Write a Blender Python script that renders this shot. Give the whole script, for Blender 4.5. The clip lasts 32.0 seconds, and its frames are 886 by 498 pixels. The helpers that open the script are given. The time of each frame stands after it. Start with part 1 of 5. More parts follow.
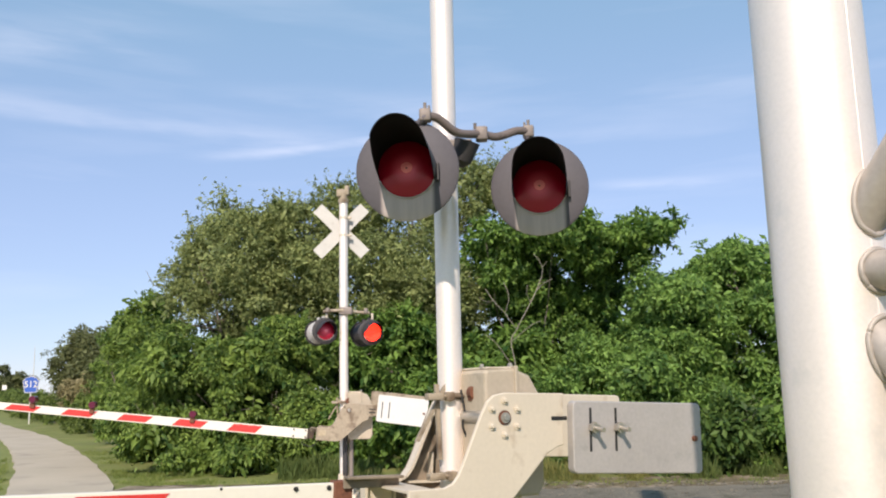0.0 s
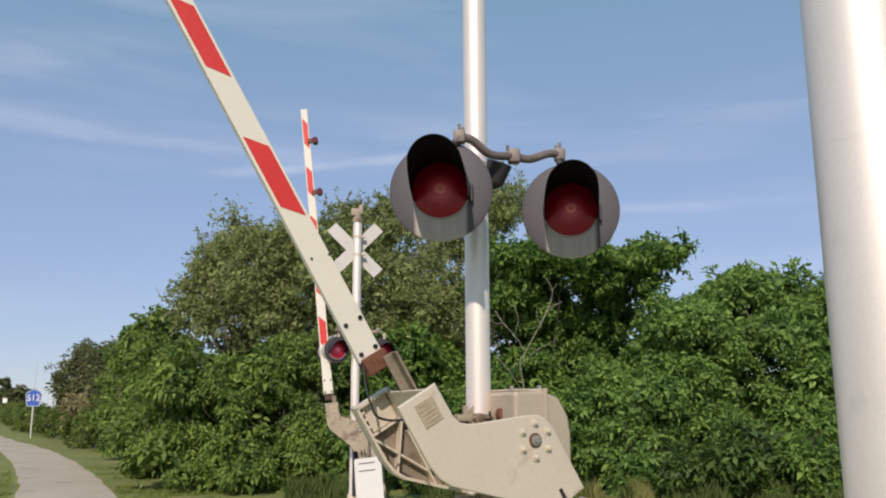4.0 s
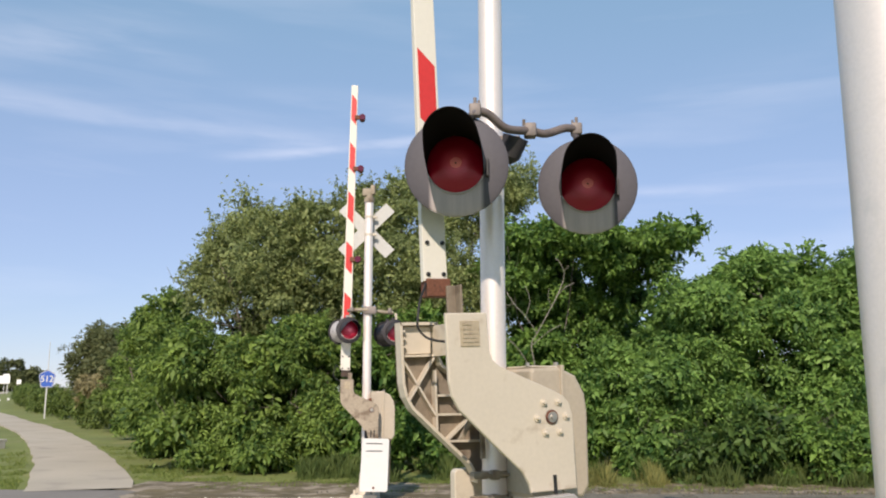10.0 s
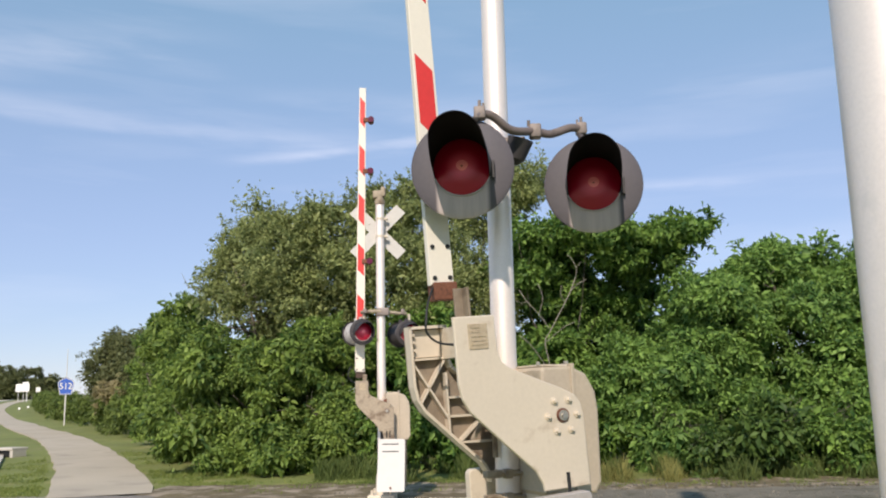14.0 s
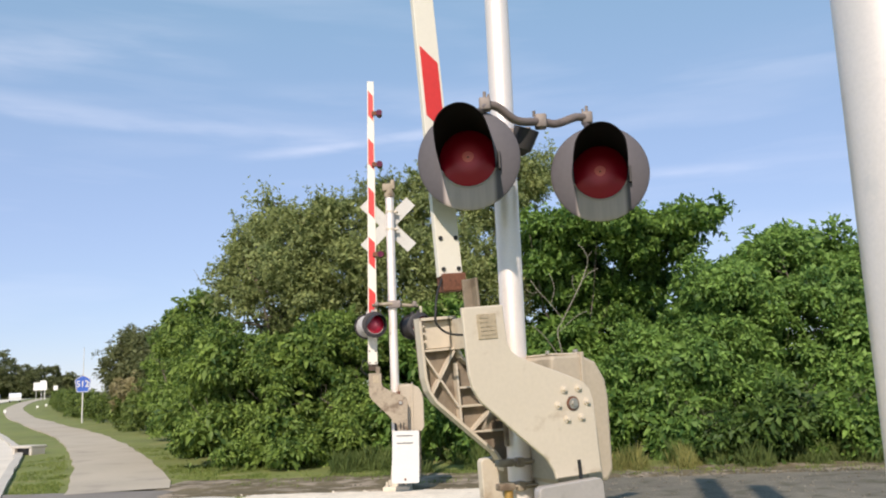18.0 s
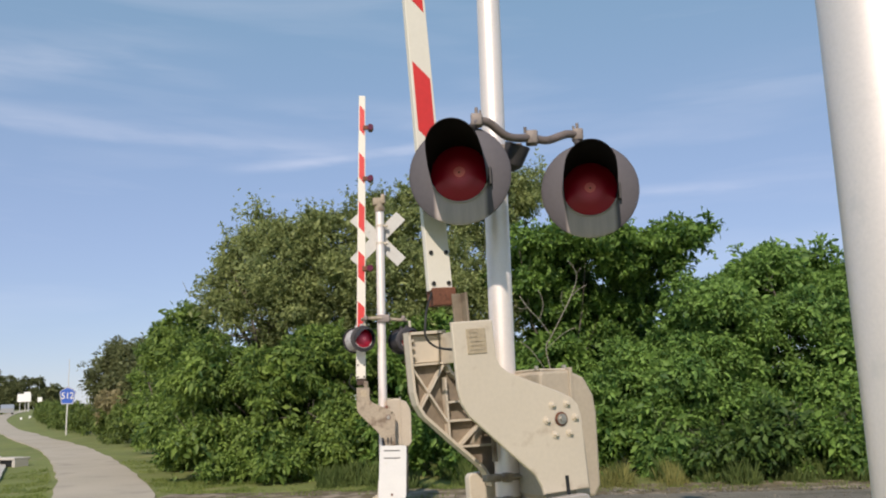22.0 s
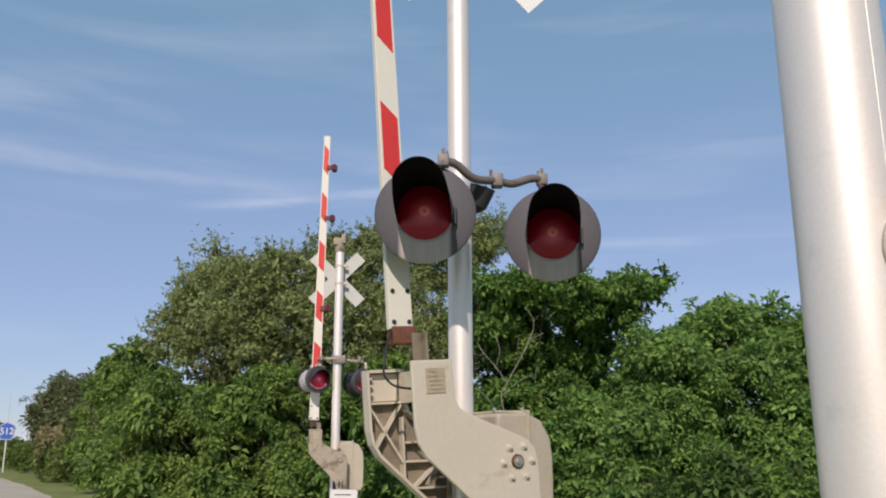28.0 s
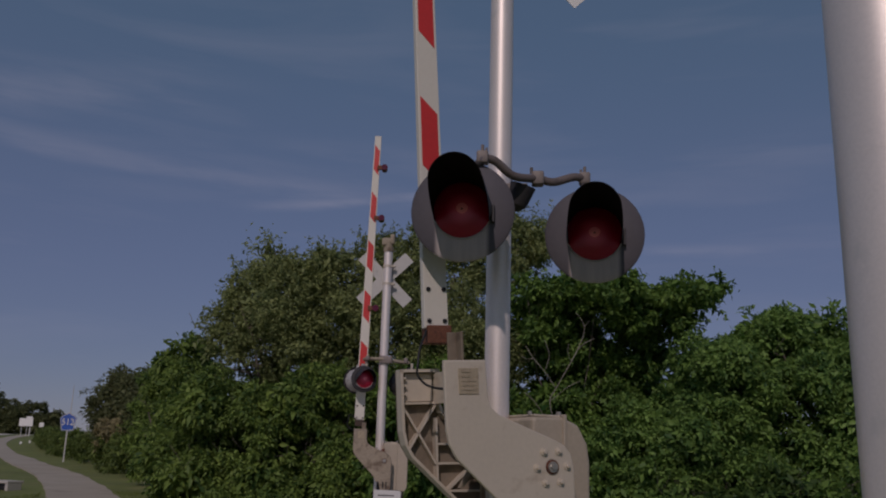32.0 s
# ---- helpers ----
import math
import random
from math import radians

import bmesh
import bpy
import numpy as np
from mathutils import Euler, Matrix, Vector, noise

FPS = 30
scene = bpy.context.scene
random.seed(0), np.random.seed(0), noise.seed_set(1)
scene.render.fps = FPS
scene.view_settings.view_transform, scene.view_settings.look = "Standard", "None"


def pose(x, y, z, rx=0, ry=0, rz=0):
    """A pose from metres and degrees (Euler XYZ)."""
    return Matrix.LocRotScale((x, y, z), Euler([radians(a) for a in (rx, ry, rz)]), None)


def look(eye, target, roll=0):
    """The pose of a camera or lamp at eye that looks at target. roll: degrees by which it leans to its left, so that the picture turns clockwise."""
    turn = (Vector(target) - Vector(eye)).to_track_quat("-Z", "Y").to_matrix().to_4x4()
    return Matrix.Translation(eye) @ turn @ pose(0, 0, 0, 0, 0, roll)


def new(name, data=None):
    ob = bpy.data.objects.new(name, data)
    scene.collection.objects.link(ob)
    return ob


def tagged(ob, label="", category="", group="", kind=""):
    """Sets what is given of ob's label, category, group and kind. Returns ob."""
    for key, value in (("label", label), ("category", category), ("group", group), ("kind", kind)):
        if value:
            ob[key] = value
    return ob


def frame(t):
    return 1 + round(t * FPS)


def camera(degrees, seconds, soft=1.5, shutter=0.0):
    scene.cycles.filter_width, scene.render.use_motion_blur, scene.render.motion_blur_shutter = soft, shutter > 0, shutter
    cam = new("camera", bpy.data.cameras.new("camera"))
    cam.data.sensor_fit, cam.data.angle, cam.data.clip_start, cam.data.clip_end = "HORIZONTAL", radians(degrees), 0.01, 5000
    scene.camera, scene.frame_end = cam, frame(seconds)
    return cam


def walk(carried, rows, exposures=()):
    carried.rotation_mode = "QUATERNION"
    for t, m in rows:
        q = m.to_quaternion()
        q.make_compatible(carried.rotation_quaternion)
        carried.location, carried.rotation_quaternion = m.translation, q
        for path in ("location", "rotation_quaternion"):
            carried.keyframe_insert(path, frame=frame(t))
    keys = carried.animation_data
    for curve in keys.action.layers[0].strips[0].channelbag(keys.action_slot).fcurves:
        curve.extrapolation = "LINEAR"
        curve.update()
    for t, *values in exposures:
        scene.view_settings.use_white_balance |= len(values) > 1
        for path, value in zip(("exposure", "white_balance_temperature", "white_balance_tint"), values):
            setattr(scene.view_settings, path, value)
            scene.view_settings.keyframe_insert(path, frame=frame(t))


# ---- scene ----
# ---------------------------------------------------------------- camera
UNIT = 1.2   # metres to one unit of the plan below
cam = camera(54.8, 32.0, soft=2.0)
PATH = [
    (0, (0.1554, -0.1166, 1.4009), (0.0903, 1.8538, 1.7377), -1.30),
    (0.5, (0.1116, -0.1201, 1.4071), (0.0624, 1.8493, 1.7523), -0.80),
    (1, (0.0624, -0.1293, 1.4096), (0.0062, 1.8365, 1.7734), 0.07),
    (1.5, (0.0309, -0.1162, 1.4115), (-0.0084, 1.8503, 1.7744), -0.40),
    (2, (0.0201, -0.1223, 1.4096), (-0.0063, 1.8457, 1.7653), -0.55),
    (2.5, (0.0190, -0.1168, 1.4134), (-0.0175, 1.8510, 1.7691), -0.11),
    (3, (0.0173, -0.1124, 1.4104), (-0.0235, 1.8537, 1.7747), 0.15),
    (3.5, (0.0189, -0.1307, 1.4049), (-0.0399, 1.8328, 1.7806), -0.04),
    (5.5, (0.0004, -0.1298, 1.3921), (-0.1118, 1.8275, 1.7875), 0.44),
    (6, (-0.0077, -0.1244, 1.3885), (-0.1493, 1.8328, 1.7747), 0.76),
    (6.5, (-0.0098, -0.1249, 1.3827), (-0.1475, 1.8374, 1.7438), 0.44),
    (7, (-0.0117, -0.1165, 1.3771), (-0.1418, 1.8489, 1.7239), 0.79),
    (7.5, (-0.0129, -0.1153, 1.3785), (-0.1259, 1.8493, 1.7359), 0.96),
    (8, (-0.0139, -0.1158, 1.3788), (-0.0817, 1.8501, 1.7405), 1.24),
    (8.5, (-0.0090, -0.0935, 1.3827), (-0.1076, 1.8707, 1.7461), -0.09),
    (9, (-0.0063, -0.0948, 1.3852), (-0.1055, 1.8699, 1.7459), -0.24),
    (9.5, (-0.0041, -0.0969, 1.3810), (-0.1037, 1.8691, 1.7344), -0.63),
    (10, (-0.0094, -0.0799, 1.3735), (-0.1048, 1.8877, 1.7193), -0.05),
    (10.5, (-0.0204, -0.1058, 1.3721), (-0.1236, 1.8649, 1.6972), 1.57),
    (11, (-0.0002, -0.1038, 1.3767), (-0.1078, 1.8647, 1.7134), 0.24),
    (11.5, (-0.0055, -0.1134, 1.3775), (-0.1284, 1.8534, 1.7188), -0.05),
    (12, (0.0067, -0.1075, 1.3774), (-0.0856, 1.8628, 1.7084), -0.23),
    (12.5, (0.0173, -0.1043, 1.3859), (-0.0813, 1.8650, 1.7209), -1.23),
    (13, (0.0103, -0.1276, 1.3748), (-0.1124, 1.8430, 1.6934), -0.75),
    (13.5, (0.0158, -0.1216, 1.3824), (-0.1117, 1.8456, 1.7194), -1.43),
    (15.5, (0.0104, -0.1232, 1.3809), (-0.1046, 1.8431, 1.7280), -0.48),
    (16, (0.0157, -0.1189, 1.3809), (-0.1082, 1.8498, 1.7109), -1.43),
    (16.5, (0.0153, -0.1240, 1.3752), (-0.1266, 1.8468, 1.6845), -1.21),
    (17, (0.0205, -0.1429, 1.3733), (-0.1456, 1.8200, 1.7189), -1.27),
    (17.5, (0.0264, -0.1280, 1.3755), (-0.1344, 1.8364, 1.7150), -1.53),
    (18, (0.0345, -0.1441, 1.3753), (-0.1192, 1.8232, 1.7009), -2.22),
    (18.5, (0.0369, -0.1544, 1.3719), (-0.1285, 1.8146, 1.6813), -2.40),
    (19, (0.0382, -0.1459, 1.3721), (-0.1073, 1.8241, 1.6849), -2.80),
    (19.5, (0.0341, -0.1442, 1.3724), (-0.1090, 1.8222, 1.7083), -1.64),
    (20, (0.0329, -0.1498, 1.3718), (-0.1096, 1.8187, 1.6953), -1.69),
    (20.5, (0.0326, -0.1533, 1.3693), (-0.0898, 1.8153, 1.7004), -1.67),
    (21, (0.0326, -0.1475, 1.3725), (-0.0832, 1.8229, 1.6954), -1.91),
    (21.5, (0.0371, -0.1521, 1.3752), (-0.0806, 1.8149, 1.7177), -1.84),
    (22, (0.0300, -0.1579, 1.3707), (-0.0970, 1.8054, 1.7299), -1.69),
    (22.5, (0.0287, -0.1413, 1.3700), (-0.0874, 1.8176, 1.7562), -1.72),
    (23, (0.0262, -0.1515, 1.3644), (-0.1148, 1.8031, 1.7637), -1.60),
    (23.5, (0.0251, -0.1579, 1.3613), (-0.1114, 1.7976, 1.7579), -1.61),
    (24, (0.0173, -0.1639, 1.3597), (-0.0759, 1.7838, 1.8043), 0.07),
    (24.5, (0.0147, -0.1540, 1.3538), (-0.0475, 1.7901, 1.8193), 0.48),
    (25, (0.0077, -0.1680, 1.3512), (-0.0730, 1.7783, 1.8048), 0.28),
    (25.5, (-0.0143, -0.1771, 1.3339), (-0.2614, 1.7690, 1.7233), -0.47),
    (27.5, (-0.0043, -0.1680, 1.3275), (-0.0751, 1.7760, 1.7922), 0.48),
    (28, (0.0069, -0.1610, 1.3367), (-0.0203, 1.7846, 1.7988), -0.17),
    (28.5, (0.0127, -0.1795, 1.3343), (0.0092, 1.7694, 1.7835), 1.32),
    (29, (0.0312, -0.1462, 1.3597), (0.0388, 1.8122, 1.7653), -0.78),
    (29.5, (0.0088, -0.1822, 1.3418), (-0.0907, 1.7709, 1.7607), 2.15),
    (30, (-0.0272, -0.1989, 1.3380), (-0.1477, 1.7504, 1.7689), 1.23),
    (30.5, (-0.0740, -0.1732, 1.3351), (-0.1216, 1.7823, 1.7522), 0.75),
    (31, (-0.0497, -0.1469, 1.3450), (-0.1480, 1.8023, 1.7821), 1.21),
    (31.5, (0.0129, -0.1118, 1.3334), (-0.2064, 1.8259, 1.7778), 1.67),
    (32, (0.0896, -0.0742, 1.3316), (-0.0660, 1.8640, 1.7999), 1.72),
]
STOPS = [(0, 0.2), (1, -0.2), (2, -0.27), (3, -0.3), (6, 0.1), (7, 0.18), (8, 0.02), (9, 0.06), (12, 0.0), (13, 0.05), (16, 0.08), (17, 0.16), (18, 0.13), (19, 0.1), (20, 0.0), (21, -0.14), (22, -0.14), (23, -0.17), (25, -0.3), (27.5, -0.15), (28, -0.3), (28.6, -0.5), (29, -1.2), (30, -1.9), (31, -1.92), (32, -1.95)]
EXPOSURES = [(t, v, 6900 if t < 22.5 else 6700, 17) if t < 29.5 else (t, v, 6450, 30) for t, v in STOPS]
walk(cam, [(t, look(Vector(eye) * UNIT, Vector(target) * UNIT, roll)) for t, eye, target, roll in PATH], EXPOSURES)

# ---------------------------------------------------------------- world and sun
SUN_AZ, SUN_EL = radians(-8), radians(37)   # azimuth from -y towards -x, elevation
sun_from = Vector((math.sin(SUN_AZ) * math.cos(SUN_EL), -math.cos(SUN_AZ) * math.cos(SUN_EL), math.sin(SUN_EL)))


def make_world():
    w = bpy.data.worlds.new("sky")
    scene.world = w
    w.use_nodes = True
    nt = w.node_tree
    n, l = nt.nodes, nt.links
    bg = n["Background"]
    sky = n.new("ShaderNodeTexSky")
    sky.sky_type = "NISHITA"
    sky.sun_disc = False
    sky.sun_elevation = SUN_EL
    sky.sun_rotation = radians(180) - SUN_AZ
    sky.air_density, sky.dust_density, sky.ozone_density = 1.0, 0.15, 3.0
    tc = n.new("ShaderNodeTexCoord")
    mp = n.new("ShaderNodeMapping")
    mp.inputs["Rotation"].default_value = (0, radians(7), 0)
    mp.inputs["Scale"].default_value = (1.7, 1.7, 13)
    nz = n.new("ShaderNodeTexNoise")
    nz.inputs["Scale"].default_value = 1.6
    nz.inputs["Detail"].default_value = 7
    nz.inputs["Distortion"].default_value = 0.35
    rp = n.new("ShaderNodeValToRGB")
    rp.color_ramp.elements[0].position, rp.color_ramp.elements[1].position = 0.5, 0.9
    rp.color_ramp.elements[1].color = (0.16, 0.16, 0.16, 1)
    mx = n.new("ShaderNodeMix")
    mx.data_type = "RGBA"
    mx.inputs[7].default_value = (7.5, 7.8, 8.6, 1)
    l.new(tc.outputs["Generated"], mp.inputs[0])
    l.new(mp.outputs[0], nz.inputs[0])
    l.new(nz.outputs[0], rp.inputs[0])
    # thin cirrus streaks: slanting bands in the sky's directions, frayed along their length
    xyz = n.new("ShaderNodeSeparateXYZ")
    l.new(tc.outputs["Generated"], xyz.inputs[0])
    fray = n.new("ShaderNodeTexNoise")
    fray.inputs["Scale"].default_value, fray.inputs["Detail"].default_value = 2.4, 6
    mq = n.new("ShaderNodeMapping")
    mq.inputs["Scale"].default_value = (3.0, 1.0, 16)
    l.new(tc.outputs["Generated"], mq.inputs[0])
    l.new(mq.outputs[0], fray.inputs[0])

    def calc(op, a, b, c=None):
        q = n.new("ShaderNodeMath")
        q.operation = op
        for k, v in enumerate((a, b, c)):
            if v is None:
                continue
            if isinstance(v, (int, float)):
                q.inputs[k].default_value = v
            else:
                l.new(v, q.inputs[k])
        return q.outputs[0]

    def ramp(value, lo, hi):
        q = n.new("ShaderNodeMapRange")
        q.interpolation_type = "SMOOTHSTEP"
        q.inputs["From Min"].default_value, q.inputs["From Max"].default_value = lo, hi
        l.new(value, q.inputs[0])
        return q.outputs[0]

    cirrus = None
    for x0, z0, slope, x_in, x_out, thick, amount in ((-0.12, 0.291, -0.056, (-0.04, -0.22), (-0.9, -0.5), 0.014, 0.17), (-0.278, 0.2725, 0.122, (-0.36, -0.2), (0.06, -0.1), 0.007, 0.26), (-0.45, 0.372, 0.10, (-0.62, -0.5), (-0.24, -0.42), 0.024, 0.18),
                                                      (0.05, 0.285, 0.06, (-0.02, 0.08), (0.26, 0.12), 0.009, 0.12), (0.2, 0.232, -0.06, (0.12, 0.2), (0.34, 0.22), 0.007, 0.20), (0.3, 0.34, 0.16, (0.1, 0.3), (0.9, 0.5), 0.03, 0.06), (-0.15, 0.335, -0.02, (-0.35, -0.18), (0.1, -0.1), 0.016, 0.10)):
        off = calc("SUBTRACT", xyz.outputs[2], calc("MULTIPLY_ADD", calc("SUBTRACT", xyz.outputs[0], x0), slope, z0))
        off = calc("MULTIPLY_ADD", calc("SUBTRACT", fray.outputs[0], 0.5), thick * 2.2, off)
        ahead = ramp(xyz.outputs[1], 0.3, 0.6)
        band = calc("MULTIPLY", ramp(calc("ABSOLUTE", off, 0), thick * 1.5, 0.0), calc("MULTIPLY", ramp(xyz.outputs[0], *x_in), ramp(xyz.outputs[0], *x_out)))
        band = calc("MULTIPLY", calc("MULTIPLY", band, ahead), calc("MULTIPLY", ramp(fray.outputs[0], 0.3, 0.75), amount))
        cirrus = band if cirrus is None else calc("MAXIMUM", cirrus, band)
    l.new(calc("ADD", rp.outputs[0], cirrus), mx.inputs[0])
    even = n.new("ShaderNodeMix")
    even.data_type = "RGBA"
    even.inputs[0].default_value = 0.62
    # violet-blue low in the sky, turning to a greener blue higher up
    hue = n.new("ShaderNodeMix")
    hue.data_type = "RGBA"
    hue.inputs[6].default_value, hue.inputs[7].default_value = (2.3, 3.2, 5.15, 1), (1.72, 3.22, 4.55, 1)
    l.new(ramp(xyz.outputs[2], 0.15, 0.5), hue.inputs[0])
    l.new(hue.outputs[2], even.inputs[7])
    l.new(sky.outputs[0], even.inputs[6])
    l.new(even.outputs[2], mx.inputs[6])
    l.new(mx.outputs[2], bg.inputs[0])
    bg.inputs[1].default_value = 0.15


make_world()
sun = new("sun", bpy.data.lights.new("sun", "SUN"))
sun.data.energy, sun.data.angle, sun.data.color = 4.4, radians(0.6), (1.0, 0.93, 0.82)
sun.matrix_world = look(sun_from * 50, (0, 0, 0))

# ---------------------------------------------------------------- materials


def material(name, color, rough=0.6, metal=0.0, vary=0.15, grain=30.0, bump=0.1, stain=None, stain_scale=3.0, stain_at=0.55, coat=0.0, island=0.0, obj_random=0.0):
    """Principled surface with fine grain, broad tone shifts, optional stains and bump, all at real-world size."""
    m = bpy.data.materials.new(name)
    m.use_nodes = True
    nt = m.node_tree
    n, l = nt.nodes, nt.links
    b = n["Principled BSDF"]
    b.inputs["Roughness"].default_value, b.inputs["Metallic"].default_value = rough, metal
    b.inputs["Coat Weight"].default_value = coat
    tc = n.new("ShaderNodeTexCoord")
    fine, broad = n.new("ShaderNodeTexNoise"), n.new("ShaderNodeTexNoise")
    fine.inputs["Scale"].default_value, fine.inputs["Detail"].default_value = grain, 6
    broad.inputs["Scale"].default_value, broad.inputs["Detail"].default_value = stain_scale, 5
    l.new(tc.outputs["Object"], fine.inputs[0])
    l.new(tc.outputs["Object"], broad.inputs[0])
    add = n.new("ShaderNodeMath")
    add.operation = "ADD"
    l.new(fine.outputs[0], add.inputs[0])
    l.new(broad.outputs[0], add.inputs[1])
    rp = n.new("ShaderNodeMapRange")
    rp.inputs["From Min"].default_value, rp.inputs["From Max"].default_value = 0.6, 1.4
    rp.inputs["To Min"].default_value, rp.inputs["To Max"].default_value = 1 - vary, 1 + vary
    l.new(add.outputs[0], rp.inputs[0])
    last = rp.outputs[0]
    for amount, node, out in ((island, "ShaderNodeNewGeometry", "Random Per Island"), (obj_random, "ShaderNodeObjectInfo", "Random")):
        if amount:
            src = n.new(node)
            mr = n.new("ShaderNodeMapRange")
            mr.inputs["To Min"].default_value, mr.inputs["To Max"].default_value = 1 - amount, 1 + amount
            l.new(src.outputs[out], mr.inputs[0])
            mu = n.new("ShaderNodeMath")
            mu.operation = "MULTIPLY"
            l.new(last, mu.inputs[0])
            l.new(mr.outputs[0], mu.inputs[1])
            last = mu.outputs[0]
    sc = n.new("ShaderNodeVectorMath")
    sc.operation = "SCALE"
    sc.inputs[0].default_value = color
    l.new(last, sc.inputs["Scale"])
    col = sc.outputs[0]
    if stain:
        sn = n.new("ShaderNodeTexNoise")
        sn.inputs["Scale"].default_value, sn.inputs["Detail"].default_value = stain_scale * 2.3, 8
        sr = n.new("ShaderNodeValToRGB")
        sr.color_ramp.elements[0].position, sr.color_ramp.elements[1].position = stain_at, min(1, stain_at + 0.18)
        mx = n.new("ShaderNodeMix")
        mx.data_type = "RGBA"
        mx.inputs[7].default_value = (*stain, 1)
        l.new(tc.outputs["Object"], sn.inputs[0])
        l.new(sn.outputs[0], sr.inputs[0])
        l.new(sr.outputs[0], mx.inputs[0])
        l.new(col, mx.inputs[6])
        col = mx.outputs[2]
    l.new(col, b.inputs["Base Color"])
    if bump:
        bp = n.new("ShaderNodeBump")
        bp.inputs["Strength"].default_value, bp.inputs["Distance"].default_value = bump, 0.01
        l.new(fine.outputs[0], bp.inputs["Height"])
        l.new(bp.outputs[0], b.inputs["Normal"])
    return m


def glow(name, color, strength):
    m = bpy.data.materials.new(name)
    m.use_nodes = True
    b = m.node_tree.nodes["Principled BSDF"]
    b.inputs["Base Color"].default_value = (*color, 1)
    b.inputs["Emission Color"].default_value = (*color, 1)
    b.inputs["Emission Strength"].default_value = strength
    return m


def leaf_material(name, color, tint, trans=0.35):
    """Leaves: each one its own shade between two greens, glossy above, light shining through."""
    m = bpy.data.materials.new(name)
    m.use_nodes = True
    nt = m.node_tree
    n, l = nt.nodes, nt.links
    b, out = n["Principled BSDF"], n["Material Output"]
    b.inputs["Roughness"].default_value, b.inputs["Specular IOR Level"].default_value = 0.55, 0.3
    geo = n.new("ShaderNodeNewGeometry")
    tc = n.new("ShaderNodeTexCoord")
    nz = n.new("ShaderNodeTexNoise")
    nz.inputs["Scale"].default_value, nz.inputs["Detail"].default_value = 1.5, 3
    ad = n.new("ShaderNodeMath")
    ad.operation = "MULTIPLY_ADD"
    ad.inputs[1].default_value = 0.6
    mr = n.new("ShaderNodeMapRange")
    mr.inputs["From Min"].default_value, mr.inputs["From Max"].default_value = 0.42, 1.12
    mx = n.new("ShaderNodeMix")
    mx.data_type = "RGBA"
    mx.inputs[6].default_value, mx.inputs[7].default_value = (*color, 1), (*tint, 1)
    l.new(tc.outputs["Object"], nz.inputs[0])
    l.new(geo.outputs["Random Per Island"], ad.inputs[0])
    l.new(nz.outputs[0], ad.inputs[2])
    l.new(ad.outputs[0], mr.inputs[0])
    l.new(mr.outputs[0], mx.inputs[0])
    l.new(mx.outputs[2], b.inputs["Base Color"])
    tr = n.new("ShaderNodeBsdfTranslucent")
    ms = n.new("ShaderNodeMixShader")
    ms.inputs[0].default_value = trans
    l.new(mx.outputs[2], tr.inputs[0])
    l.new(b.outputs[0], ms.inputs[1])
    l.new(tr.outputs[0], ms.inputs[2])
    l.new(ms.outputs[0], out.inputs[0])
    return m


GALV = material("galvanised_steel", (0.60, 0.58, 0.54), 0.5, 0.35, 0.10, 60, 0.05, (0.52, 0.50, 0.46), 2.2, 0.6)
# strut steel darkened in colour to stand for shade on the struts
STRUT = material("shade_dark_strut_steel", (0.40, 0.355, 0.315), 0.55, 0.2, 0.12, 50, 0.06, (0.29, 0.25, 0.215), 3.0, 0.56)
ALU = material("brushed_aluminium", (0.85, 0.765, 0.70), 0.47, 0.45, 0.06, 80, 0.04, (0.6, 0.58, 0.54), 1.6, 0.62)
CAST = material("cast_aluminium", (0.60, 0.525, 0.42), 0.6, 0.15, 0.06, 45, 0.03, (0.40, 0.31, 0.22), 3.0, 0.60)
NAME_CAST = material("tan_name_casting", (0.42, 0.345, 0.24), 0.65, 0.1, 0.15, 60, 0.1, (0.30, 0.235, 0.16), 14.0, 0.52)
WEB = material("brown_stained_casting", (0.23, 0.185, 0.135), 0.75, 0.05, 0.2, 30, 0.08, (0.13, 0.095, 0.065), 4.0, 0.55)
PLATE_GREY = material("grey_weight_steel", (0.43, 0.395, 0.37), 0.5, 0.3, 0.10, 50, 0.08, (0.34, 0.32, 0.29), 5.0, 0.62)
WHITE_WEIGHT = material("white_weight_paint", (0.62, 0.61, 0.58), 0.5, 0.0, 0.05, 30, 0.03, (0.6, 0.57, 0.5), 4.0, 0.66)
CAST_OLD = material("brown_weathered_casting", (0.34, 0.28, 0.205), 0.7, 0.1, 0.25, 30, 0.1, (0.15, 0.105, 0.07), 3.0, 0.5)
BOX_PAINT = material("mechanism_beige_paint", (0.45, 0.38, 0.29), 0.6, 0.1, 0.10, 40, 0.08, (0.30, 0.26, 0.2), 3.0, 0.6)
RUST = material("rusty_steel", (0.18, 0.07, 0.04), 0.85, 0.1, 0.35, 60, 0.3, (0.10, 0.04, 0.025), 12, 0.5)
DARK_RUST = material("blackened_rusty_steel", (0.055, 0.04, 0.03), 0.8, 0.1, 0.3, 60, 0.2, (0.09, 0.05, 0.035), 12, 0.5)
STEEL = material("bolt_steel", (0.45, 0.42, 0.37), 0.4, 0.7, 0.15, 90, 0.05)
BRASS = material("weathered_brass", (0.55, 0.33, 0.10), 0.45, 0.6, 0.15, 60, 0.1)
BLACK = material("black_rubber", (0.015, 0.015, 0.015), 0.6, 0.0, 0.2, 60, 0.05)
VISOR_IN = material("flat_black_paint", (0.009, 0.007, 0.010), 0.95, 0.0, 0.2, 60, 0.05)
VISOR_IN.node_tree.nodes["Principled BSDF"].inputs["Specular IOR Level"].default_value = 0.1
